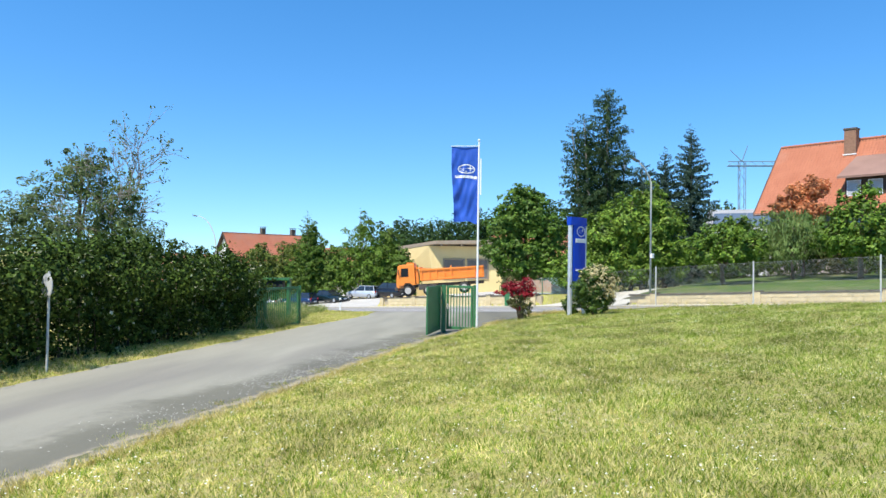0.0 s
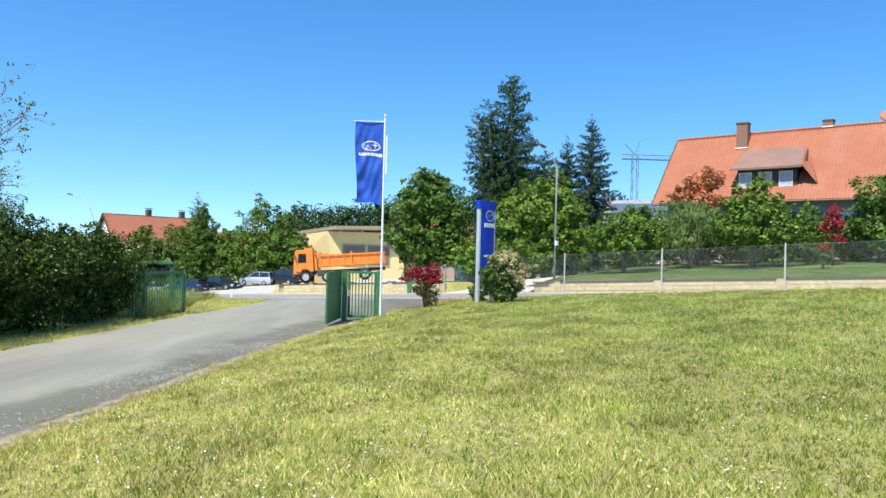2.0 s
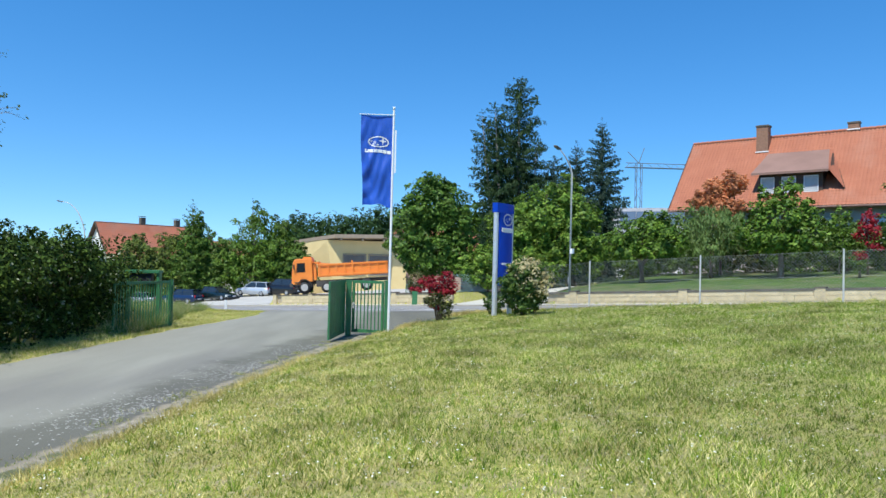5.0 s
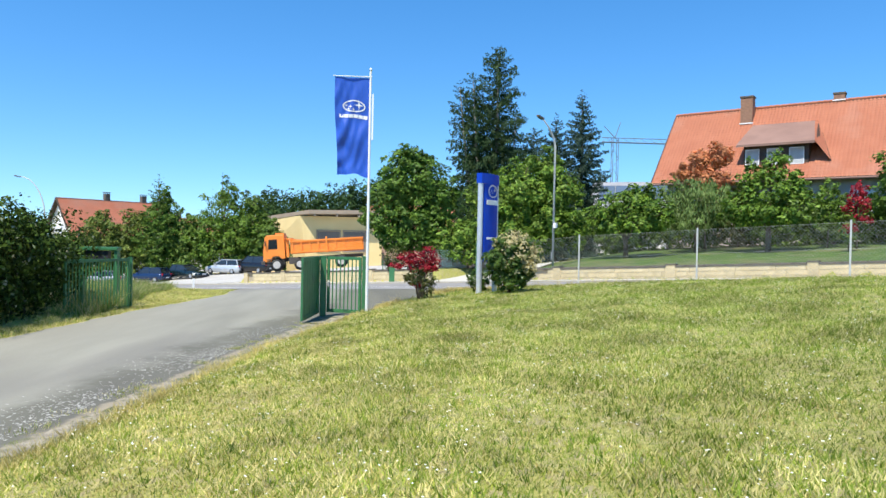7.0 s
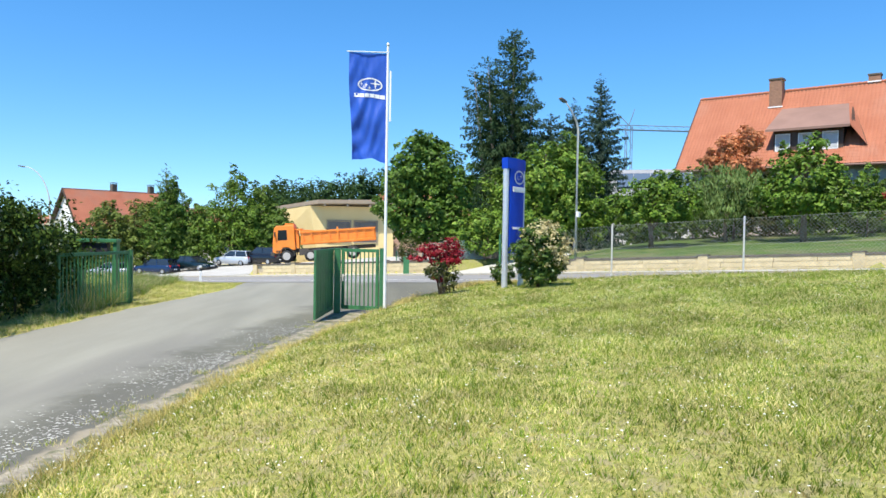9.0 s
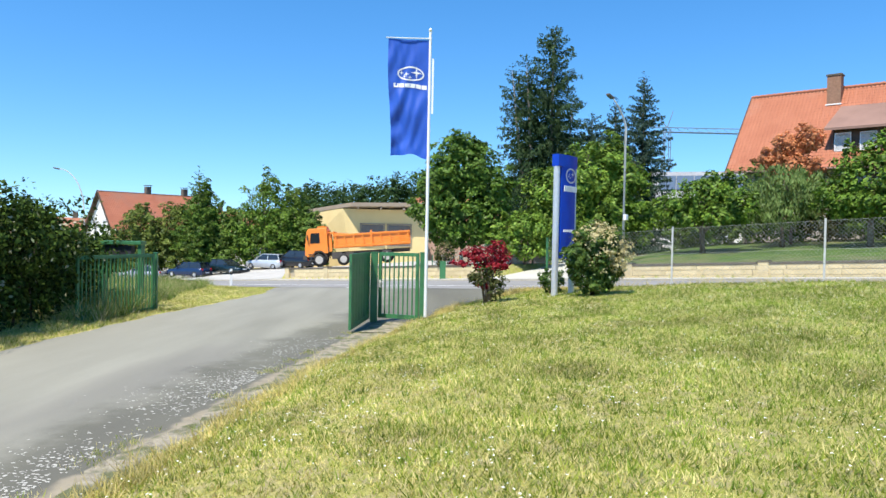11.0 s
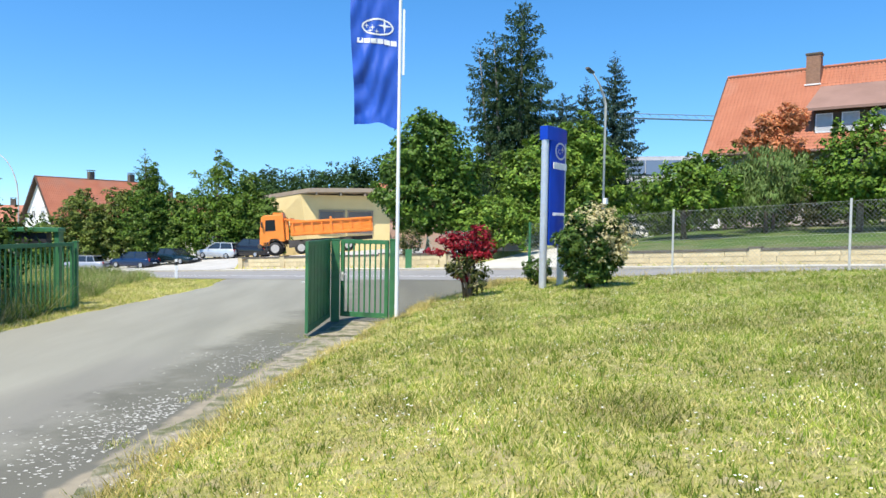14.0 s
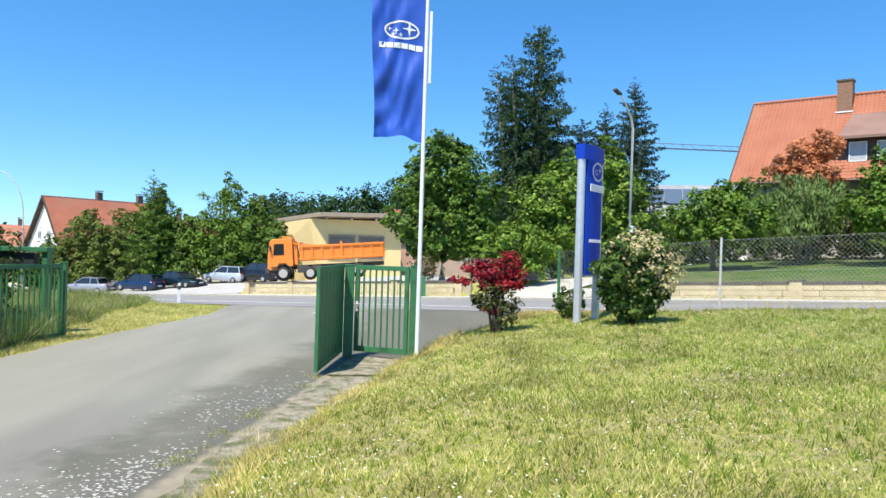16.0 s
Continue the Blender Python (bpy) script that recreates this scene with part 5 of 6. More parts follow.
# trees behind the yard
for i, (x, y, h, w, mt, lab) in enumerate(((-29.3, 73, 7.4, 3.2, M_OLIVE, "bushy dark green tree behind the parked cars"), (-26.0, 74, 7.3, 2.8, M_OLIVE, "bushy green tree behind the parked cars"), (-23.1, 73.5, 9.0, 2.3, M_LEAF, "bushy dark green tree behind the parked cars"),
                                           (-20.3, 73.5, 6.2, 2.4, M_LEAFMID, "broad green tree behind the parked cars"), (-16.4, 73, 9.4, 3.3, M_LEAFLIGHT, "broad green tree behind the parked cars"), (-13.9, 74.0, 8.0, 2.6, M_LEAFMID, "bushy green tree behind the parked cars"), (-11.9, 72.5, 5.2, 2.2, M_LEAFMID, "leafy green tree beside the yellow hall"),
                                           (-33.5, 74, 4.4, 2.4, M_LEAF, "low green tree beside the white house"))):
    h *= 1.07
    tree("yard_tree", lab, "tree", x, y, h, [(0, 0, h * .62, w * .75, w * .7, h * .3), (-w * .55, 0, h * .42, w * .65, w * .6, h * .28), (w * .55, 0, h * .45, w * .65, w * .6, h * .28), (0, -w * .3, h * .25, w * .95, w * .6, h * .24), (w * .1, 0, h * .85, w * .36, w * .36, h * .15)], 16000, 0.26, mt, 80 + i, 0.15, group="trees behind the yard")
conifer("young_larch", "spiky light green young larch above the bushes", -23.2, 72.6, 8.6, 2.6, 95, M_LEAFMID, 0.15, 20, 0.8, 0.1, 0.5)
conifer("conifer", "thin dark conifer tip above the trees", -19.3, 84, 9.9, 0.9, 96, M_NEEDLE, 0.2, 26, 1.0, 0.2, 0.3)

# woods on the far hill
rng = np.random.default_rng(5)
blobs = []
for i in range(90):
    x = -28 + i * 0.85 + rng.uniform(-1.5, 1.5)
    y = 150 + rng.uniform(-12, 14)
    h = rng.uniform(12.5, 14.5) + 3 * ease(x, -30, 0) + 0.8 * math.sin(x * .13)
    blobs.append((x, y, float(land(x, y)) + h * .55, rng.uniform(2.2, 3.8), 2.6, h * .5))
v, f = leaf_cloud(blobs, 75000, 0.66, 77, inner=0.3, lump=0.12, loose=0.0)
tagged(raw("far_woods", v, f, M_WOODS), "dark green woods on the distant hill", "woods", kind="stuff")
blobs = [(36 + i * 2.6, 118 + rng.uniform(-3, 3), float(land(36 + i * 2.6, 118)) + rng.uniform(6.0, 8.5), 2.6, 2.4, 4.0) for i in range(20)]
v, f = leaf_cloud(blobs, 16000, 0.7, 78, inner=0.4, lump=0.15, loose=0.0)
tagged(raw("far_trees", v, f, M_WOODS), "dark green treetops behind the roofs", "woods", kind="stuff")

# ---- property edge: hedge, left gate, verge ----
rng = np.random.default_rng(8)
blobs = []
for y in np.arange(-14, 26.2, 0.55):
    hx = float(np.interp(y, (-14, 4, 15, 19, 20, 22.5, 23.2, 26), (-12.2, -10.9, -10.2, -9.95, -10.5, -10.9, -11.6, -11.9)))
    for k in range(3):
        blobs.append((hx - 0.4 - 0.9 * k + rng.uniform(-.3, .3), y + rng.uniform(-.3, .3), 0.2 + rng.uniform(-.25, .2), rng.uniform(.6, .95), 0.75, 1.0))
        blobs.append((hx + 0.3 - 0.9 * k + rng.uniform(-.4, .35), y + rng.uniform(-.3, .3), 1.5 - 0.5 * float(ease(y, 20, 23)) + rng.uniform(-.3, .25), rng.uniform(.55, 1.0), 0.7, rng.uniform(.6, 1.1)))
    if 15.0 <= y < 20.3:
        for k in range(2):
            blobs.append((hx - 0.3 - 0.9 * k + rng.uniform(-.3, .3), y + rng.uniform(-.3, .3), 2.05 + rng.uniform(-.2, .3), rng.uniform(.5, .8), .6, rng.uniform(.45, .75)))
    if 8.0 < y < 15.0:
        top = 0.9 * math.sin((y - 8.0) / 7.0 * math.pi)
        for k in range(2):
            blobs.append((hx - 0.5 - 0.8 * k + rng.uniform(-.3, .3), y, 1.9 + top * rng.uniform(0.5, 1.1), rng.uniform(.5, .8), .6, rng.uniform(.5, .8)))
    if rng.uniform() < 0.5 and y < 20:
        blobs.append((hx - rng.uniform(0, 1.2), y, 2.25 + rng.uniform(-.2, .35), .4, .4, .5))
hedge = thing("hedge", "tall dense dark green hedge with a few white blossoms", "hedge", 0, 0, 0)
v, f = leaf_cloud(blobs, 165000, 0.13, 9, inner=0.2, lump=0.45, up=0.2, droop=0.4, sprays=0.72, tuft=0.5)
raw("leaves", v, f, M_HEDGE, hedge)
bm = bmesh.new()
for y in np.arange(-13.8, 19.5, 0.8):
    hx = float(np.interp(y, (-14, 4, 15, 20), (-12.3, -11.0, -10.3, -9.9))) - 0.5
    g = ground_at(hx, y)
    tube(bm, [(hx, y, g - 0.1), (hx + rng.uniform(-.2, .2), y + .1, 0.6), (hx + rng.uniform(-.3, .3), y - .1, 1.8)], [0.05, 0.04, 0.015], 6)
part("framework", bm, M_BARK, hedge, "", True)

tree("robinia_tree", "airy grey-green robinia tree rising behind the hedge", "tree", -18.4, 20.5, 8, [(0, 0, 6.6, 1.7, 1.5, 1.2), (-2.4, 0, 5.2, 1.7, 1.4, 1.2), (1.8, 0, 5.4, 1.5, 1.4, 1.3), (-.4, -.2, 4.0, 2.6, 1.6, 1.4), (.6, 0, 7.4, .9, .9, .7), (-3.6, 0, 4.0, 1.6, 1.4, 1.0), (2.6, 0, 3.8, 1.7, 1.4, 1.3), (.5, -.5, 2.6, 3.2, 1.4, 1.2)], 25000, 0.17, M_AIRY, 41, 0.14, lump=0.7, slim=0.4, inner=0.25)
z0 = ground_at(-14.8, 20.5)
t = thing("bare_tree", "thin half-bare tree with few leaves behind the hedge", "tree", -15.8, 20.5, z0)
rng2 = random.Random(4)
bm = bmesh.new()
tips = []


def twig(p, d, ln, r, lvl):
    q = p + d * ln
    mid = p + d * ln * 0.5 + Vector((rng2.uniform(-.08, .08), rng2.uniform(-.08, .08), 0.03)) * ln
    tube(bm, [p, mid, q], [r, r * 0.8, r * 0.55], 5)
    if lvl == 0:
        tips.append(q)
        return
    for _ in range(3 if lvl > 1 else 4):
        nd = (d + Vector((rng2.gauss(0, .58), rng2.gauss(0, .58), rng2.gauss(0.1, .3)))).normalized()
        twig(p + d * ln * rng2.uniform(0.55, 1.0), nd, ln * rng2.uniform(0.66, 0.9), r * 0.62, lvl - 1)


twig(Vector((0, 0, 0)), Vector((0.02, 0, 1)).normalized(), 3.0, 0.10, 5)
part("trunk", bm, M_GREYBARK, t, "", True)
rng3 = np.random.default_rng(6)
pick = np.array([tuple(p) for p in tips])[rng3.choice(len(tips), min(len(tips), 260), replace=False)]
v, f = leaf_cloud([(*p, .14, .14, .12) for p in pick], 1500, 0.14, 7)
raw("crown", v, f, M_AIRY, t)


def bar_gate(name, label, x0, y0, x1, y1, zb, zt, step, group="", sheet=False, handle=False):
    """A steel gate leaf from one upright to the other: frame and bars, or a sheet."""
    L = math.hypot(x1 - x0, y1 - y0)
    t = thing(name, label, "gate", x0, y0, zb, math.degrees(math.atan2(y1 - y0, x1 - x0)), group)
    h = zt - zb
    for zz, hh in ((0.06, 0.12), (h - 0.05, 0.10)):
        bm = bmesh.new()
        box(bm, L / 2, 0, zz, L, 0.06, hh, bevel=0.008)
        part("rail", bm, M_GREEN, t)
    for xx in (0.04, L - 0.04):
        bm = bmesh.new()
        box(bm, xx, 0, h / 2, 0.09, 0.065, h, bevel=0.008)
        part("stile", bm, M_GREEN, t)
    if sheet:
        bm = bmesh.new()
        box(bm, L / 2, 0, h / 2, L - 0.1, 0.02, h - 0.2)
        for k in range(6):
            box(bm, (k + 1) * L / 7, 0, h / 2, 0.025, 0.03, h - 0.2)
        part("sheet", bm, M_GREEN, t)
    else:
        bm = bmesh.new()
        box(bm, 0, 0, 0, 0.035, 0.03, h - 0.2, bevel=0.004)
        me = mesh_of("bar", bm, M_GREEN)
        n = int((L - 0.1) / step)
        for k in range(1, n):
            piece("bar", me, t, pose(0.05 + k * (L - 0.1) / n, 0, h / 2))
    if handle:
        bm = bmesh.new()
        box(bm, handle, -0.045, h * 0.52, 0.06, 0.03, 0.22, bevel=0.008)
        rod(bm, (handle, -0.05, h * 0.55), (handle, -0.11, h * 0.55), 0.012)
        rod(bm, (handle, -0.11, h * 0.55), (handle + 0.12, -0.11, h * 0.55), 0.011)
        part("handle", bm, M_GALV, t, "steel lever handle with lock plate")
    return t


def post(name, label, x, y, zb, h, w, material, category="post", group=""):
    t = thing(name, label, category, x, y, zb, 0, group)
    bm = bmesh.new()
    box(bm, 0, 0, h / 2 - 0.15, w, w, h + 0.3, bevel=0.008)
    part("shaft", bm, material, t)
    bm = bmesh.new()
    box(bm, 0, 0, h + 0.012, w + 0.02, w + 0.02, 0.025, bevel=0.006)
    part("cap", bm, material, t)
    return t


bar_gate("gate_leaf", "green barred gate leaf standing open beside the drive", -9.46, 19.3, -8.67, 22.66, -0.68, 1.13, 0.16)
post("gate_post", "green square steel gate post", -8.66, 22.8, -0.72, 1.86, 0.12, M_GREEN, "gate post", "gate posts")
t = thing("letterbox_stand", "green framed stand with a dark letterbox beside the gate", "stand", -10.0, 23.5, -0.75, 0)
for xx in (-0.6, 0.6):
    bm = bmesh.new()
    box(bm, xx, 0, 1.1, 0.12, 0.3, 2.3, bevel=0.01)
    part("upright", bm, M_GREEN, t)
bm = bmesh.new()
box(bm, 0, 0, 2.2, 1.36, 0.45, 0.12, bevel=0.02)
part("top", bm, M_GREEN, t)
bm = bmesh.new()
box(bm, -0.1, 0.02, 1.95, 0.85, 0.3, 0.32, bevel=0.01)
part("box", bm, M_BLACK, t, "dark letterbox")

# round sign seen edge-on by the hedge
t = thing("traffic_sign", "round traffic sign on a thin pole, seen from behind", "traffic sign", -9.75, 6.0, ground_at(-9.75, 6.0), -33)
bm = bmesh.new()
rod(bm, (0, 0, -0.2), (0, 0, 2.45), 0.03, 0.03, 10)
part("pole", bm, M_GALV, t)
bm = bmesh.new()
rod(bm, (0, -0.035, 2.1), (0, -0.055, 2.1), 0.3, 0.3, 28)
sg = part("disc", bm, M_GALV, t, "grey back of a round sign")
bm = bmesh.new()
for dz in (-0.15, 0.15):
    box(bm, 0, -0.02, 2.1 + dz, 0.3, 0.03, 0.04)
part("clamp", bm, M_GALV, sg)

# reflector post at the road
rx, ry = -11.0, 40.2
t = thing("reflector_post", "white plastic roadside reflector post with black band", "reflector post", rx, ry, ground_at(rx, ry), 20)
bm = bmesh.new()
prism(bm, [(-.06, -.05), (.06, -.05), (.07, .02), (0, .07), (-.07, .02)], "z", -0.1, 1.0)
part("post_body", bm, M_WHITE, t)
bm = bmesh.new()
prism(bm, [(-.063, -.053), (.063, -.053), (.073, .02), (0, .073), (-.073, .02)], "z", 0.68, 0.86)
part("band", bm, M_BLACK, t, "black band")

# ---- gate to the right of the drive ----
bar_gate("gate_leaf", "green sheet-metal gate leaf standing open towards the lawn", -1.62, 20.1, -1.87, 17.49, -0.52, 1.37, 0.15, sheet=True, handle=2.45)
post("gate_post", "thick green square gate post", -1.48, 20.2, -0.6, 1.95, 0.2, M_GREEN, "gate post", "gate posts")
bar_gate("pedestrian_gate", "green barred pedestrian gate, closed", -1.34, 20.2, -0.2, 19.75, -0.5, 1.37, 0.135, handle=0.06)
post("gate_post", "thick green square gate post", -0.08, 19.68, -0.55, 1.93, 0.18, M_GREEN, "gate post", "gate posts")
post("switch_box", "dark green cabinet beside the yard wall", 1.0, 42.9, ground_at(1.0, 42.9), 1.15, 0.36, M_GREEN, "cabinet")

# ---- flag ----
t = thing("flagpole", "white flagpole with a hoisted blue banner flag", "flagpole", 0.0, 19.38, -0.4)
bm = bmesh.new()
rod(bm, (0, 0, -0.1), (0.0, 0, 7.86), 0.048, 0.036, 24)
part("pole", bm, M_WHITE, t)
bm = bmesh.new()
rod(bm, (0, 0, 7.85), (0, 0, 7.93), 0.05, 0.03, 12)
part("finial", bm, M_WHITE, t, "", True)
bm = bmesh.new()
rod(bm, (0.04, -0.02, 7.64), (-1.2, -0.12, 7.62), 0.018, 0.014, 8)
part("arm", bm, M_WHITE, t, "white crossbar")
bm = bmesh.new()
box(bm, 0.085, 0, 6.35, 0.05, 0.05, 1.5)
part("sleeve", bm, M_WHITE, t, "white cloth sleeve strip")
# the cloth: hangs from the crossbar beside the pole, with folds
FW, FZ0, FZ1 = 1.12, 4.42, 7.6


def cloth(u, w, off=0.0):
    """u from the free edge to the pole, w from bottom to top."""
    free = 1 - u
    x = -FW * free * (0.9 + 0.1 * w) - 0.03
    fold = 0.08 * math.sin(5.2 * u + 4.0 * w + 1.0) * (0.35 + 0.65 * (1 - w)) + 0.05 * math.sin(10 * u - 9 * w + 1.2 * math.sin(6 * w)) * (1 - w) ** 0.6
    crease = 0.075 * math.sin(15 * (w * 0.9 + u * 0.6) + 2 * math.sin(5 * u)) * (1 - w) * ease(u, 0.0, 0.4) + 0.03 * math.sin(26 * (w - 0.5 * u) + 3 * math.sin(4 * u + 2 * w)) * (1 - w) ** 0.5 * ease(w, 0.0, 0.1) + 0.004 * math.sin(40 * u + 13 * w)
    return (x + 0.02 * math.sin(7 * w) * free, -0.08 * free * w + (fold + crease) * (0.25 + 0.75 * free) - off, FZ0 + (FZ1 - FZ0) * w + 0.06 * (1 - w) * math.sin(4 * u) + 0.025 * (1 - w) * math.sin(11 * u + 1))


nu, nw = 34, 80
v = [cloth(i / nu, j / nw) for j in range(nw + 1) for i in range(nu + 1)]
f = [(j * (nu + 1) + i, j * (nu + 1) + i + 1, (j + 1) * (nu + 1) + i + 1, (j + 1) * (nu + 1) + i) for j in range(nw) for i in range(nu)]
flag = raw("flag", v, f, M_FLAG, t, True)
flag["label"] = "blue banner flag with a white oval emblem"


def on_cloth(name, polys, material):
    """Flat white shapes laid on the cloth: outlines in the cloth's own u, w."""
    vv, ff = [], []
    for poly in polys:
        b = len(vv)
        vv += [cloth(u, w, 0.008) for u, w in poly]
        ff.append(tuple(range(b, b + len(poly))))
    return raw(name, vv, ff, material, flag)


def oval(cu, cw, ru, rw, th, n=40):
    out = []
    for k in range(n):
        a, b = k * math.tau / n, (k + 1) * math.tau / n
        out.append([(cu + ru * math.cos(a), cw + rw * math.sin(a)), (cu + ru * math.cos(b), cw + rw * math.sin(b)), (cu + (ru - th) * math.cos(b), cw + (rw - th * .36) * math.sin(b)), (cu + (ru - th) * math.cos(a), cw + (rw - th * .36) * math.sin(a))])
    return out


def star(cu, cw, r):
    pts = []
    for k in range(8):
        rr = r if k % 2 == 0 else r * 0.22
        pts.append((cu + rr * math.cos(k * math.pi / 4), cw + rr * 0.36 * math.sin(k * math.pi / 4)))
    return [[(cu, cw), pts[k], pts[(k + 1) % 8]] for k in range(8)]


on_cloth("emblem", oval(0.56, 0.705, 0.33, 0.062, 0.035) + star(0.70, 0.715, 0.15) + star(0.45, 0.70, 0.07) + star(0.33, 0.712, 0.06) + star(0.40, 0.678, 0.06) + star(0.54, 0.672, 0.06), M_WHITE)
on_cloth("name_bars", [[(0.13 + k * 0.14, 0.583), (0.255 + k * 0.14, 0.583), (0.255 + k * 0.14, 0.619), (0.13 + k * 0.14, 0.619)] for k in range(6)], M_WHITE)

# ---- sign pylon ----
t = thing("sign_pylon", "tall blue sign pylon on two aluminium posts", "sign", 4.0, 21.85, 0.0, 52)
# own x runs along the panel, from the near post away
for xx in (0.0, 1.15):
    bm = bmesh.new()
    rod(bm, (xx, 0, -0.2), (xx, 0, 4.1), 0.1, 0.1, 32)
    part("post", bm, M_ALU, t, "aluminium post")
bm = bmesh.new()
a = [(-0.1 + 1.27 * k / 12, -0.115 - 0.07 * math.sin(math.pi * k / 12)) for k in range(13)]
b = [(p[0], -p[1]) for p in a[::-1]]
prism(bm, a + b, "z", 4.1, 4.47)
part("head", bm, M_BLUE, t)
bm = bmesh.new()
a = [(0.1 + 0.95 * k / 12, -0.12 - 0.07 * math.sin(math.pi * k / 12)) for k in range(13)]
b = [(p[0], -p[1]) for p in a[::-1]]
prism(bm, a + b, "z", 1.25, 4.1)
panel = part("panel", bm, M_BLUE, t, "curved dark blue panel")
bm = bmesh.new()
for k in range(28):
    aa, bb = k * math.tau / 28, (k + 1) * math.tau / 28
    q = [bm.verts.new((0.56 + r * math.cos(x) * 1.45, -0.205, 3.83 + r * math.sin(x))) for r, x in ((.24, aa), (.24, bb), (.19, bb), (.19, aa))]
    bm.faces.new(q)
for cx, cz, r in ((0.68, 3.88, 0.1), (0.45, 3.86, 0.05), (0.52, 3.77, 0.05), (0.4, 3.8, 0.05)):
    q = [bm.verts.new((cx + (r if k % 2 == 0 else r * .3) * math.cos(k * math.pi / 4), -0.204, cz + (r if k % 2 == 0 else r * .3) * math.sin(k * math.pi / 4))) for k in range(8)]
    bm.faces.new(q)
part("emblem", bm, M_ALU, panel, "silver oval emblem")
bm = bmesh.new()
for k in range(6):
    box(bm, 0.2 + k * 0.145, -0.195, 3.42, 0.118, 0.02, 0.18)
part("name_bars", bm, M_WHITE, panel)
bm = bmesh.new()
for k in range(9):
    box(bm, 0.2 + k * 0.085, -0.19, 2.1, 0.05, 0.02, 0.08)
part("small_bars", bm, M_WHITE, panel)

# shrubs beside the sign
shrub("photinia_shrub", "rounded evergreen shrub with cream young leaves", "shrub", 4.93, 20.6, [(0, 0, 1.15, .92, .88, .85), (0, 0, .62, .78, .74, .58), (.08, 0, 1.58, .78, .74, .58)],
      [("leaves", M_SHRUB, 15000, 0.1, None, ""), ("young_leaves", M_CREAM, 3800, 0.085, [(.2, -.2, 1.45, .80, .76, .74), (0, -.1, 1.85, .66, .62, .36), (.45, -.3, 1.1, .52, .55, .55)], "cream young leaves and blossom")], 51, 8)
shrub("low_shrub", "small dark green flowering shrub behind the sign", "shrub", 4.2, 23.3, [(0, 0, .45, .45, .4, .42)], [("leaves", M_SHRUB, 1500, 0.09, None, "")], 52)
red = shrub("red_shrub", "red-leaved barberry shrub with green lower leaves", "shrub", 1.75, 20.6, [(0, 0, 1.15, .42, .4, .38), (.22, 0, 1.3, .35, .3, .3), (-.22, 0, 1.2, .35, .3, .26)],
      [("red_leaves", M_REDLEAF, 2600, 0.08, [(-.05, 0, 1.22, .32, .3, .26), (.28, 0, 1.38, .26, .25, .24), (.45, 0, 1.12, .22, .2, .26), (-.34, 0, 1.26, .26, .22, .2), (-.62, -.1, 1.04, .3, .12, .06), (.15, 0, 1.0, .3, .2, .2), (-.18, 0, .95, .2, .15, .14), (-.1, 0, .5, .1, .1, .07)], "deep red leaves"),
       ("lower_leaves", M_REDLOW, 1500, 0.08, [(-.12, 0, .75, .26, .25, .3), (.22, 0, .72, .28, .25, .36), (.25, 0, .35, .24, .22, .3), (-.3, 0, .62, .14, .12, .14)], "bronze and green lower leaves")], 53, 7)
red.scale = (1.2, 1.2, 1.16)


# ---- chain-link fence along the road ----
def link_mesh(bm, L, h, step, r):
    """Woven diamonds as two sets of slanting wires."""
    for sg in (1, -1):
        x = -h
        while x < L:
            x0, z0, x1, z1 = x, 0.0, x + h, h
            if x0 < 0:
                z0, x0 = -x0, 0.0
            if x1 > L:
                z1, x1 = h - (x1 - L), L
            if sg < 0:
                x0, x1 = L - x0, L - x1
            if abs(x1 - x0) > 0.02:
                d = Vector((x1 - x0, 0, z1 - z0)).normalized()
                n = Vector((-d.z, 0, d.x)) * r
                b = Vector((0, -r * sg, 0))
                q = [bm.verts.new(Vector((x, sg * r, z)) + o) for x, z in ((x0, z0), (x1, z1)) for o in (n, -n, b)]
                bm.faces.new((q[0], q[3], q[4], q[1]))
                bm.faces.new((q[1], q[4], q[5], q[2]))
                bm.faces.new((q[2], q[5], q[3], q[0]))
            x += step


def chain_fence(pts, h, material, posts, label, step=0.11, r=0.0024, first_green=False):
    """Posts at pts (x, y, z of the foot), with wire panels between them."""
    t = thing("chain_link_fence", label, "fence")
    for i, (x, y, z) in enumerate(pts):
        bm = bmesh.new()
        gp = first_green and i == 0
        rod(bm, (x, y, z - 0.2), (x, y, z + h + 0.06), 0.045 if gp else 0.03, 0.045 if gp else 0.03, 10)
        part("post", bm, M_GREEN if gp else posts, t, "green post" if gp else "")
    for a, b in zip(pts, pts[1:]):
        a, b = Vector(a), Vector(b)
        d = b - a
        L = math.hypot(d.x, d.y)
        bm = bmesh.new()
        link_mesh(bm, L, h - 0.05, step, r)
        for zz in (0.04, h * 0.5, h - 0.04):
            rod(bm, (0, 0, zz), (L, 0, zz), 0.004, 0.004, 4)
        for v in bm.verts:
            v.co.z += v.co.x / L * d.z + 0.03
        p = tagged(part("wire_panel", bm, material, t), "thin woven diamond wire mesh", kind="stuff")
        p.matrix_basis = Matrix.Translation(a) @ pose(0, 0, 0, 0, 0, math.degrees(math.atan2(d.y, d.x)))
    return t


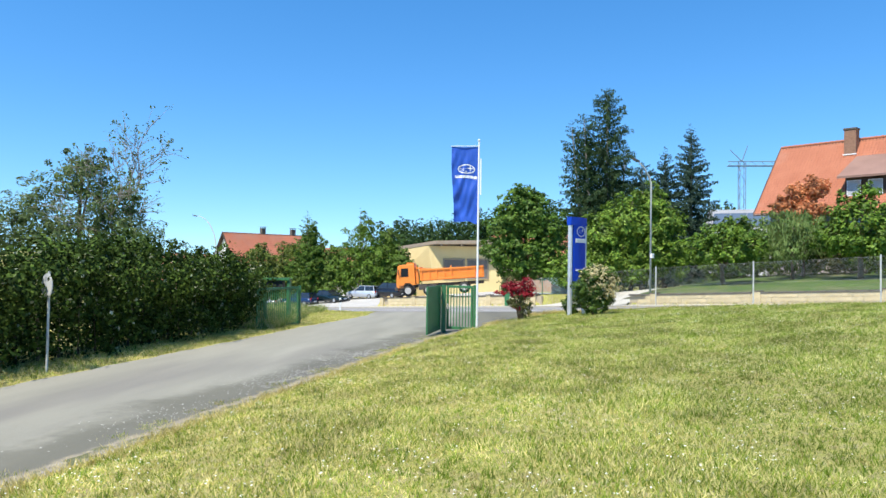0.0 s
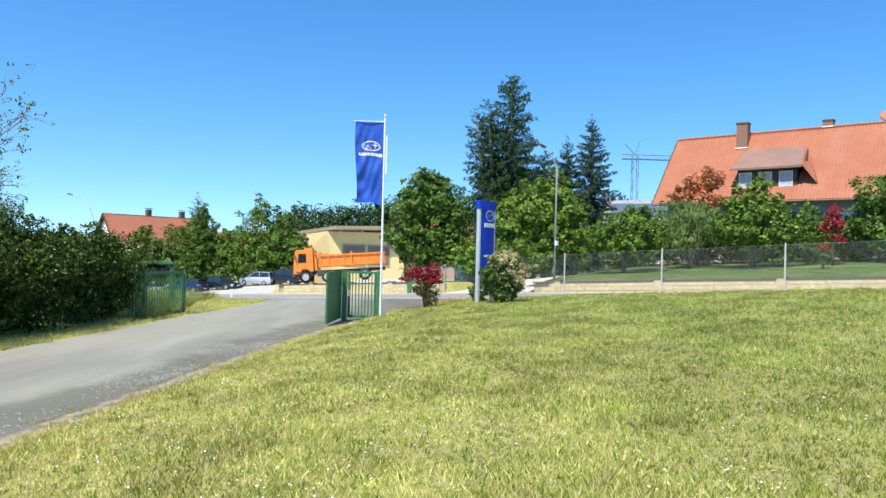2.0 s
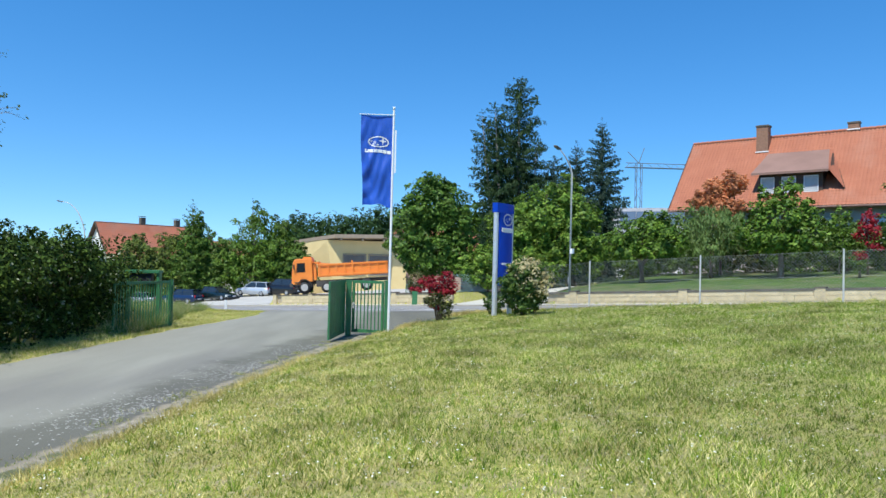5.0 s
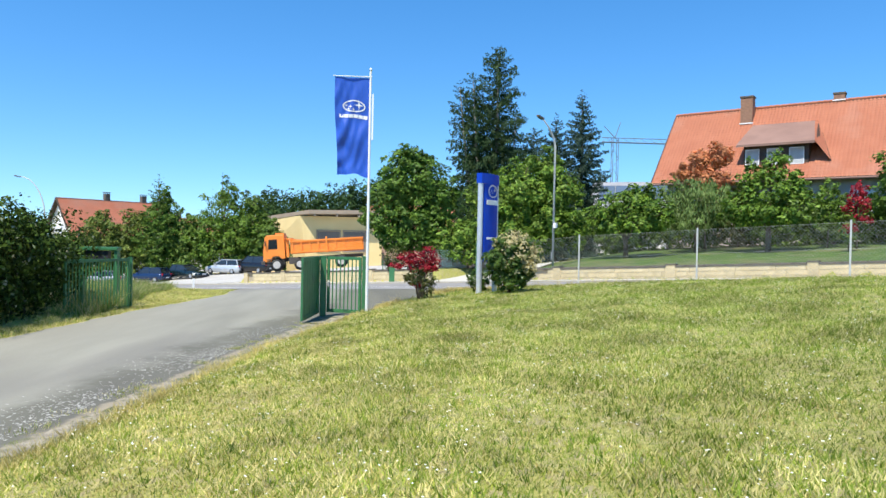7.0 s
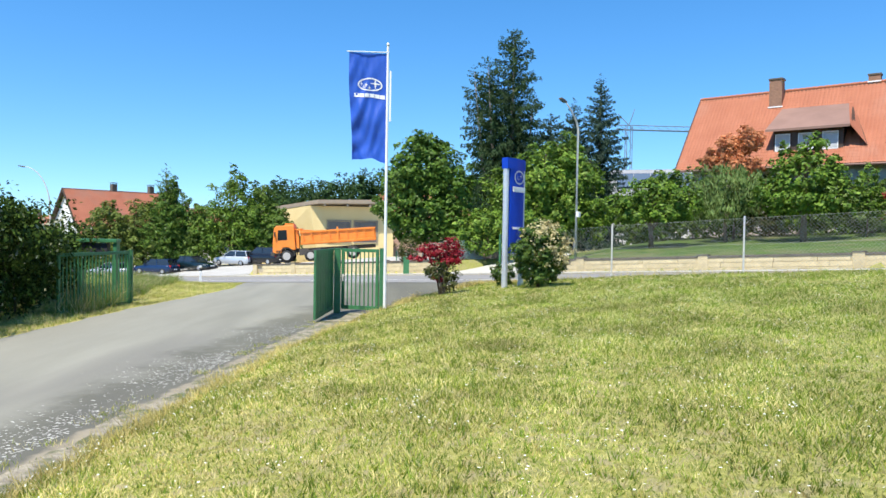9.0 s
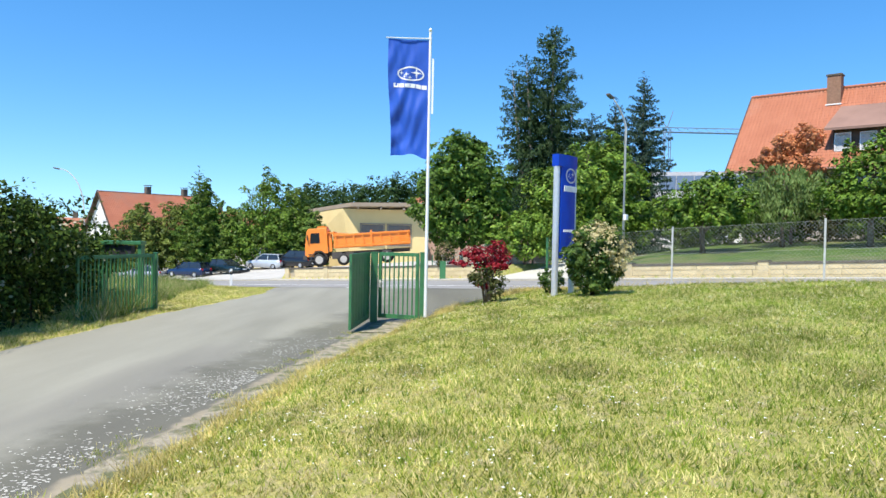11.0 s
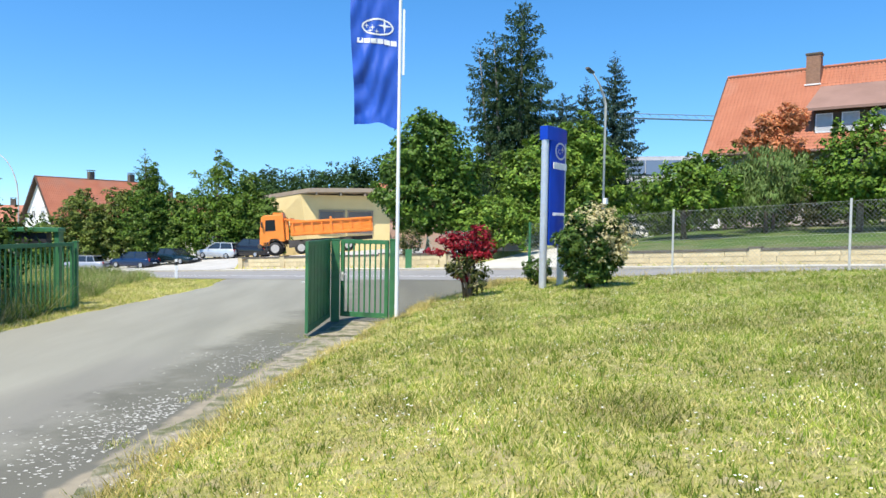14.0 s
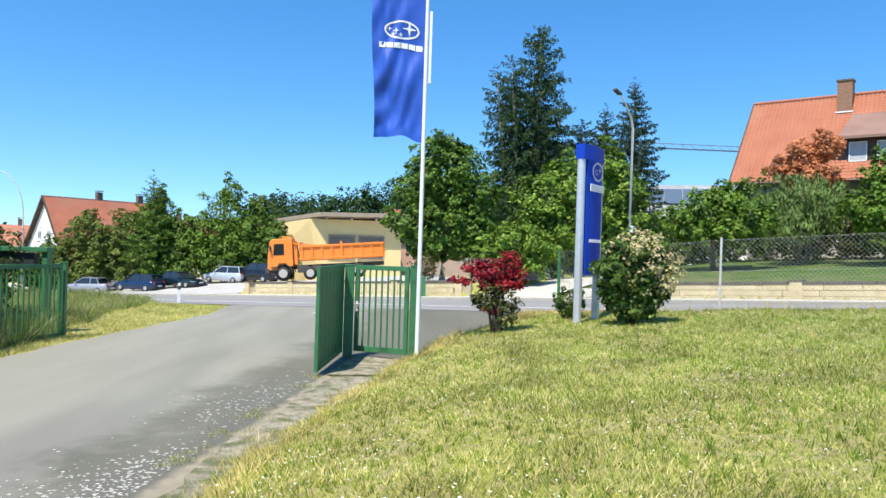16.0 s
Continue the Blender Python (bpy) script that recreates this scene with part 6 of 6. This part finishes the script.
fence_pts = [(4.38, 25.54, 0.15)]
for s in (-9.25, -4.85, -0.3, 4.2, 8.7):
    x, y = xy(s, 21.83)
    fence_pts.append((x, y, float(np.interp(s, (-9.25, -4.85, -0.3, 8.7), (0.57, 0.83, 1.08, 1.55)))))
chain_fence(fence_pts, 1.68, M_WIRE, M_GALV, "galvanised chain-link fence between lawn and road", first_green=True)
pts = []
for s, n in ((-30.0, 33.55), (-26.0, 33.9), (-25.4, 38.0), (-25.4, 43.0), (-25.0, 48.0)):
    x, y = xy(s, n)
    pts.append((x, y, ground_at(x, y)))
chain_fence(pts, 1.25, M_GWIRE, M_GREEN, "green chain-link fence beside the opposite drive", 0.16, 0.006)

# pink block wall and stacked pallets by the tree
t = thing("block_wall", "reddish block wall and stacked building blocks in the yard", "wall", *xy(-30.2, 41.0), ground_at(*xy(-30.2, 41.0)), -20)
for i in range(4):
    for k in range(3):
        bm = bmesh.new()
        box(bm, i * 1.02, 0, 0.35 + k * 0.62, 1.0, 0.8, 0.6, bevel=0.02)
        part("block", bm, M_PINK, t)

# ---- lawn detail ----
rng = np.random.default_rng(12)


def blades(name, count, area, hmin, hmax, material, seed, keep, width=0.006, label="", cat="grass"):
    rng = np.random.default_rng(seed)
    x = rng.uniform(area[0], area[1], count)
    y = rng.uniform(area[2], area[3], count)
    ok = keep(x, y, rng)
    x, y = x[ok], y[ok]
    n = len(x)
    z = land(x, y)
    h = rng.uniform(hmin, hmax, n) * (0.75 + 0.5 * (np.sin(x * 1.3 + y * .7) * np.sin(y * .9 - x * .5) > 0))
    a = rng.uniform(0, 6.28, n)
    lean = rng.uniform(0.3, 1.3, n) * h
    la = rng.uniform(0, 6.28, n)
    w = width * rng.uniform(0.7, 1.6, n)
    base = np.stack([x, y, z - 0.01], 1)
    side = np.stack([np.cos(a) * w, np.sin(a) * w, np.zeros(n)], 1)
    tip = base + np.stack([np.cos(la) * lean, np.sin(la) * lean, h], 1)
    v = np.stack([base - side, base + side, tip], 1).reshape(-1, 3)
    ob = raw(name, v, np.arange(3 * n).reshape(-1, 3), material)
    return tagged(ob, label, cat, kind="stuff")


def near_lawn(x, y, rng):
    d = np.sqrt((x - 0.6) ** 2 + np.clip(np.abs(y - 2) - 8, 0, None) ** 2)
    return (lawn_depth(x, y) > 0.2 + 0.14 * np.sin(y * 2.9 + 1) * np.sin(y * 1.3) + 0.1 * rng.normal(size=len(x))) & (rng.uniform(0, 1, len(x)) < np.exp(-np.clip(d - 3, 0, None) / 9.0))


blades("grass", 1250000, (-5, 18, -9.5, 25), 0.025, 0.075, M_BLADE, 13, near_lawn, 0.0065, "short mown lawn grass, green and straw-coloured")


def clumps(name, count, per, area, hmin, hmax, spread_r, material, seed, keep, width, label):
    """Tufts: several upright blades round one foot."""
    rng = np.random.default_rng(seed)
    cx, cy = rng.uniform(area[0], area[1], count), rng.uniform(area[2], area[3], count)
    ok = keep(cx, cy, rng)
    cx, cy = np.repeat(cx[ok], per), np.repeat(cy[ok], per)
    n = len(cx)
    size = np.repeat(rng.uniform(0.6, 1.4, n // per), per)
    x, y = cx + rng.normal(0, spread_r, n) * size, cy + rng.normal(0, spread_r, n) * size
    h = rng.uniform(hmin, hmax, n) * size
    a, la = rng.uniform(0, 6.28, n), rng.uniform(0, 6.28, n)
    w = width * rng.uniform(0.7, 1.5, n)
    base = np.stack([x, y, land(x, y) - 0.01], 1)
    side = np.stack([np.cos(a) * w, np.sin(a) * w, np.zeros(n)], 1)
    tip = base + np.stack([np.cos(la) * h * 0.45, np.sin(la) * h * 0.45, h], 1)
    v = np.stack([base - side, base + side, tip], 1).reshape(-1, 3)
    return tagged(raw(name, v, np.arange(3 * n).reshape(-1, 3), material), label, "grass", kind="stuff")


def open_lawn(x, y, rng):
    patch = np.sin(x * 0.9 + 0.5 * y) * np.sin(y * 0.7 - 0.3 * x + 1) + 0.6 * np.sin(x * 2.3 - y) * np.sin(y * 1.9)
    return (lawn_depth(x, y) > 0.1) & (0.55 * patch + np.clip(0.12 * (x - 1.5), -0.5, 0.6) + 1.1 * np.exp(-((x - 0.8) / 1.6) ** 2 - ((y - 13.0) / 3.0) ** 2) + rng.normal(0, 0.9, len(x)) > -0.1)


clumps("grass_tufts", 38000, 7, (-5, 20, -9.5, 25), 0.045, 0.10, 0.022, M_LUSH, 31, open_lawn, 0.006, "darker green tufts standing in the mown lawn")
clumps("straw_tufts", 36000, 6, (-5, 20, -9.5, 25), 0.03, 0.08, 0.03, M_STRAW, 32, lambda x, y, r: (lawn_depth(x, y) > 0.1) & ~open_lawn(x, y, r), 0.006, "dry straw-coloured tufts in the mown lawn")
clumps("soil_weeds", 9000, 12, (-8, 0, -8, 18), 0.02, 0.07, 0.07, M_LUSH, 34, lambda x, y, r: (x > kerb_x(y) + 0.05) & (x < kerb_x(y) + 0.7) & (np.sin(y * 1.9 + 1) + np.sin(y * 4.7) + 0.5 * r.normal(size=len(x)) > 0.4), 0.006, "patches of low weeds on the soil beside the lawn")
clumps("asphalt_weeds", 24000, 12, (-8, 0, -8, 18), 0.03, 0.09, 0.06, M_BLADE, 33, lambda x, y, r: (x > kerb_x(y) - 0.2) & (x < kerb_x(y) + 0.12) & (np.sin(y * 2.7) + np.sin(y * 6.1 + 2) + 0.8 * np.sin(y * 1.1) > 0.45), 0.006, "small weeds growing at the crumbled asphalt edge")


def tufts(x, y, rng):
    d = lawn_depth(x, y)
    return (d > -0.1) & (d < 0.75) & (np.sin(y * 2.1 + 3 * d) + np.sin(y * 5.3 + 1) + 6 * d > 1.3 + 0.6 * rng.normal(size=len(x)))


blades("edge_grass", 240000, (-6, 5, -8, 26), 0.05, 0.16, M_STRAW, 14, tufts, 0.007, "longer grass tufts along the lawn's edge")
blades("dry_grass", 40000, (-1, 6, 18.8, 27), 0.06, 0.24, M_STRAW, 19, lambda x, y, r: (lawn_depth(x, y) > 0.0) & (lawn_depth(x, y) < 0.75 + 0.3 * np.sin(x * 3)), 0.007, "dry yellow grass along the edge by the flagpole")
blades("fence_grass", 24000, (3.5, 17, 13, 26), 0.06, 0.26, M_STRAW, 20, lambda x, y, r: (lawn_depth(x, y) > -0.1) & (lawn_depth(x, y) < 0.9) & (r.uniform(0, 1, len(x)) < 0.8), 0.007, "dry yellow grass along the fence")
blades("verge_grass", 60000, (-11, -7, 0, 36), 0.03, 0.12, M_BLADE, 15, lambda x, y, r: (x < np.interp(y, (3.7, 8.35, 15.8, 21.4, 27, 30.5, 35.8), (-9.25, -8.8, -8.25, -8.05, -7.4, -7.0, -7.55))), 0.007, "short dry verge grass beside the hedge")
blades("gate_weeds", 2200, (-9.9, -8.7, 19.0, 23.2), 0.25, 0.8, M_TALL, 18, lambda x, y, r: (np.sin(x * 9) + np.sin(y * 7) > -0.4), 0.007, "tall weeds growing through the open gate")
blades("meadow_grass", 80000, (-22, -9.2, 24.0, 37.5), 0.2, 0.46, M_TALL, 16, lambda x, y, r: (sn(x, y)[1] < 20.3) & (x < -9.4 - 0.12 * (y - 24) + np.sin(y) * .2) & (r.uniform(0, 1, len(x)) < 0.8), 0.008, "tall uncut meadow grass behind the gate")

# daisies
n = 21000
x, y = rng.uniform(-4, 16, n), rng.uniform(-7, 22, n)
clump = np.sin(x * 1.9 + 1) * np.sin(y * 1.6) + rng.normal(0, .5, n)
ok = (lawn_depth(x, y) > 0.15) & (clump > 0.15)
x, y = x[ok], y[ok]
z = land(x, y) + rng.uniform(0.05, 0.1, len(x))
k = np.arange(6) * math.tau / 6
r = rng.uniform(0.006, 0.013, len(x))
v = np.stack([x[:, None] + np.cos(k) * r[:, None], y[:, None] + np.sin(k) * r[:, None], z[:, None] + rng.uniform(-.004, .004, (len(x), 6))], 2).reshape(-1, 3)
tagged(raw("daisies", v, np.arange(len(v)).reshape(-1, 6), M_DAISY), "small white daisies scattered in the lawn", "flowers", kind="stuff")

# fallen petals and pale bits along the asphalt's edge
n = 3300
y = np.clip(rng.normal(9.5, 4.5, n), -2, 18)
x = kerb_x(y) + 0.05 - np.abs(rng.normal(0, 0.55, n)) - 0.1
ok = (np.sin(y * 1.3) + rng.normal(0, .6, n) > -0.3)
x, y = x[ok], y[ok]
z = land(x, y) + 0.024
r = rng.uniform(0.005, 0.02, len(x))
a0 = rng.uniform(0, 6.28, len(x))
k = np.arange(5) * math.tau / 5
v = np.stack([x[:, None] + np.cos(k + a0[:, None]) * r[:, None] * 1.25, y[:, None] + np.sin(k + a0[:, None]) * r[:, None] * 0.9, z[:, None] + rng.uniform(-.001, .002, (len(x), 5))], 2).reshape(-1, 3)
tagged(raw("petals", v, np.arange(len(v)).reshape(-1, 5), M_PETAL), "pale fallen petals along the asphalt edge", "petals", kind="stuff")

# ---- kerbs and walls in pieces ----
kerb = tagged(new("kerb"), "sunken pale concrete kerb between asphalt and lawn", "kerb", kind="structure")
bm = bmesh.new()
box(bm, 0, 0, 0, 0.09, 0.985, 0.2, bevel=0.015)
me = mesh_of("kerbstone", bm, M_KERB)
rk = random.Random(3)
for y in np.arange(-10, 5.5, 1.0):
    xk = float(kerb_x(y)) + 0.30
    piece("kerbstone", me, kerb, pose(xk + rk.uniform(-.012, .012), y, ground_at(xk - 0.1, y) - 0.095 + rk.uniform(-.012, .006), 0, rk.uniform(-1, 1), -8.3 + rk.uniform(-.6, .6)))
kerb2 = tagged(new("kerb"), "pale kerbstones along the far side of the road", "kerb", kind="structure")
bm = bmesh.new()
box(bm, 0, 0, 0, 0.985, 0.14, 0.3, bevel=0.02)
me = mesh_of("kerbstone", bm, M_KERB)
for s in np.arange(-70, 12, 1.0):
    x, y = xy(s, 31.27)
    piece("kerbstone", me, kerb2, pose(x, y, 0.74 + 0.055 * s - 0.03, 0, -3.15, math.degrees(math.atan2(-0.673, 0.74))))
garden_wall("wall_garden", "low sandstone garden wall with pillars and dark coping", -18.2, 12.0, 0.72, 1, 6.55, 1.8)
garden_wall("wall_yard", "low sandstone yard wall with dark coping", -45.0, -25.6, 0.85, 2, 4.6, 0.3)
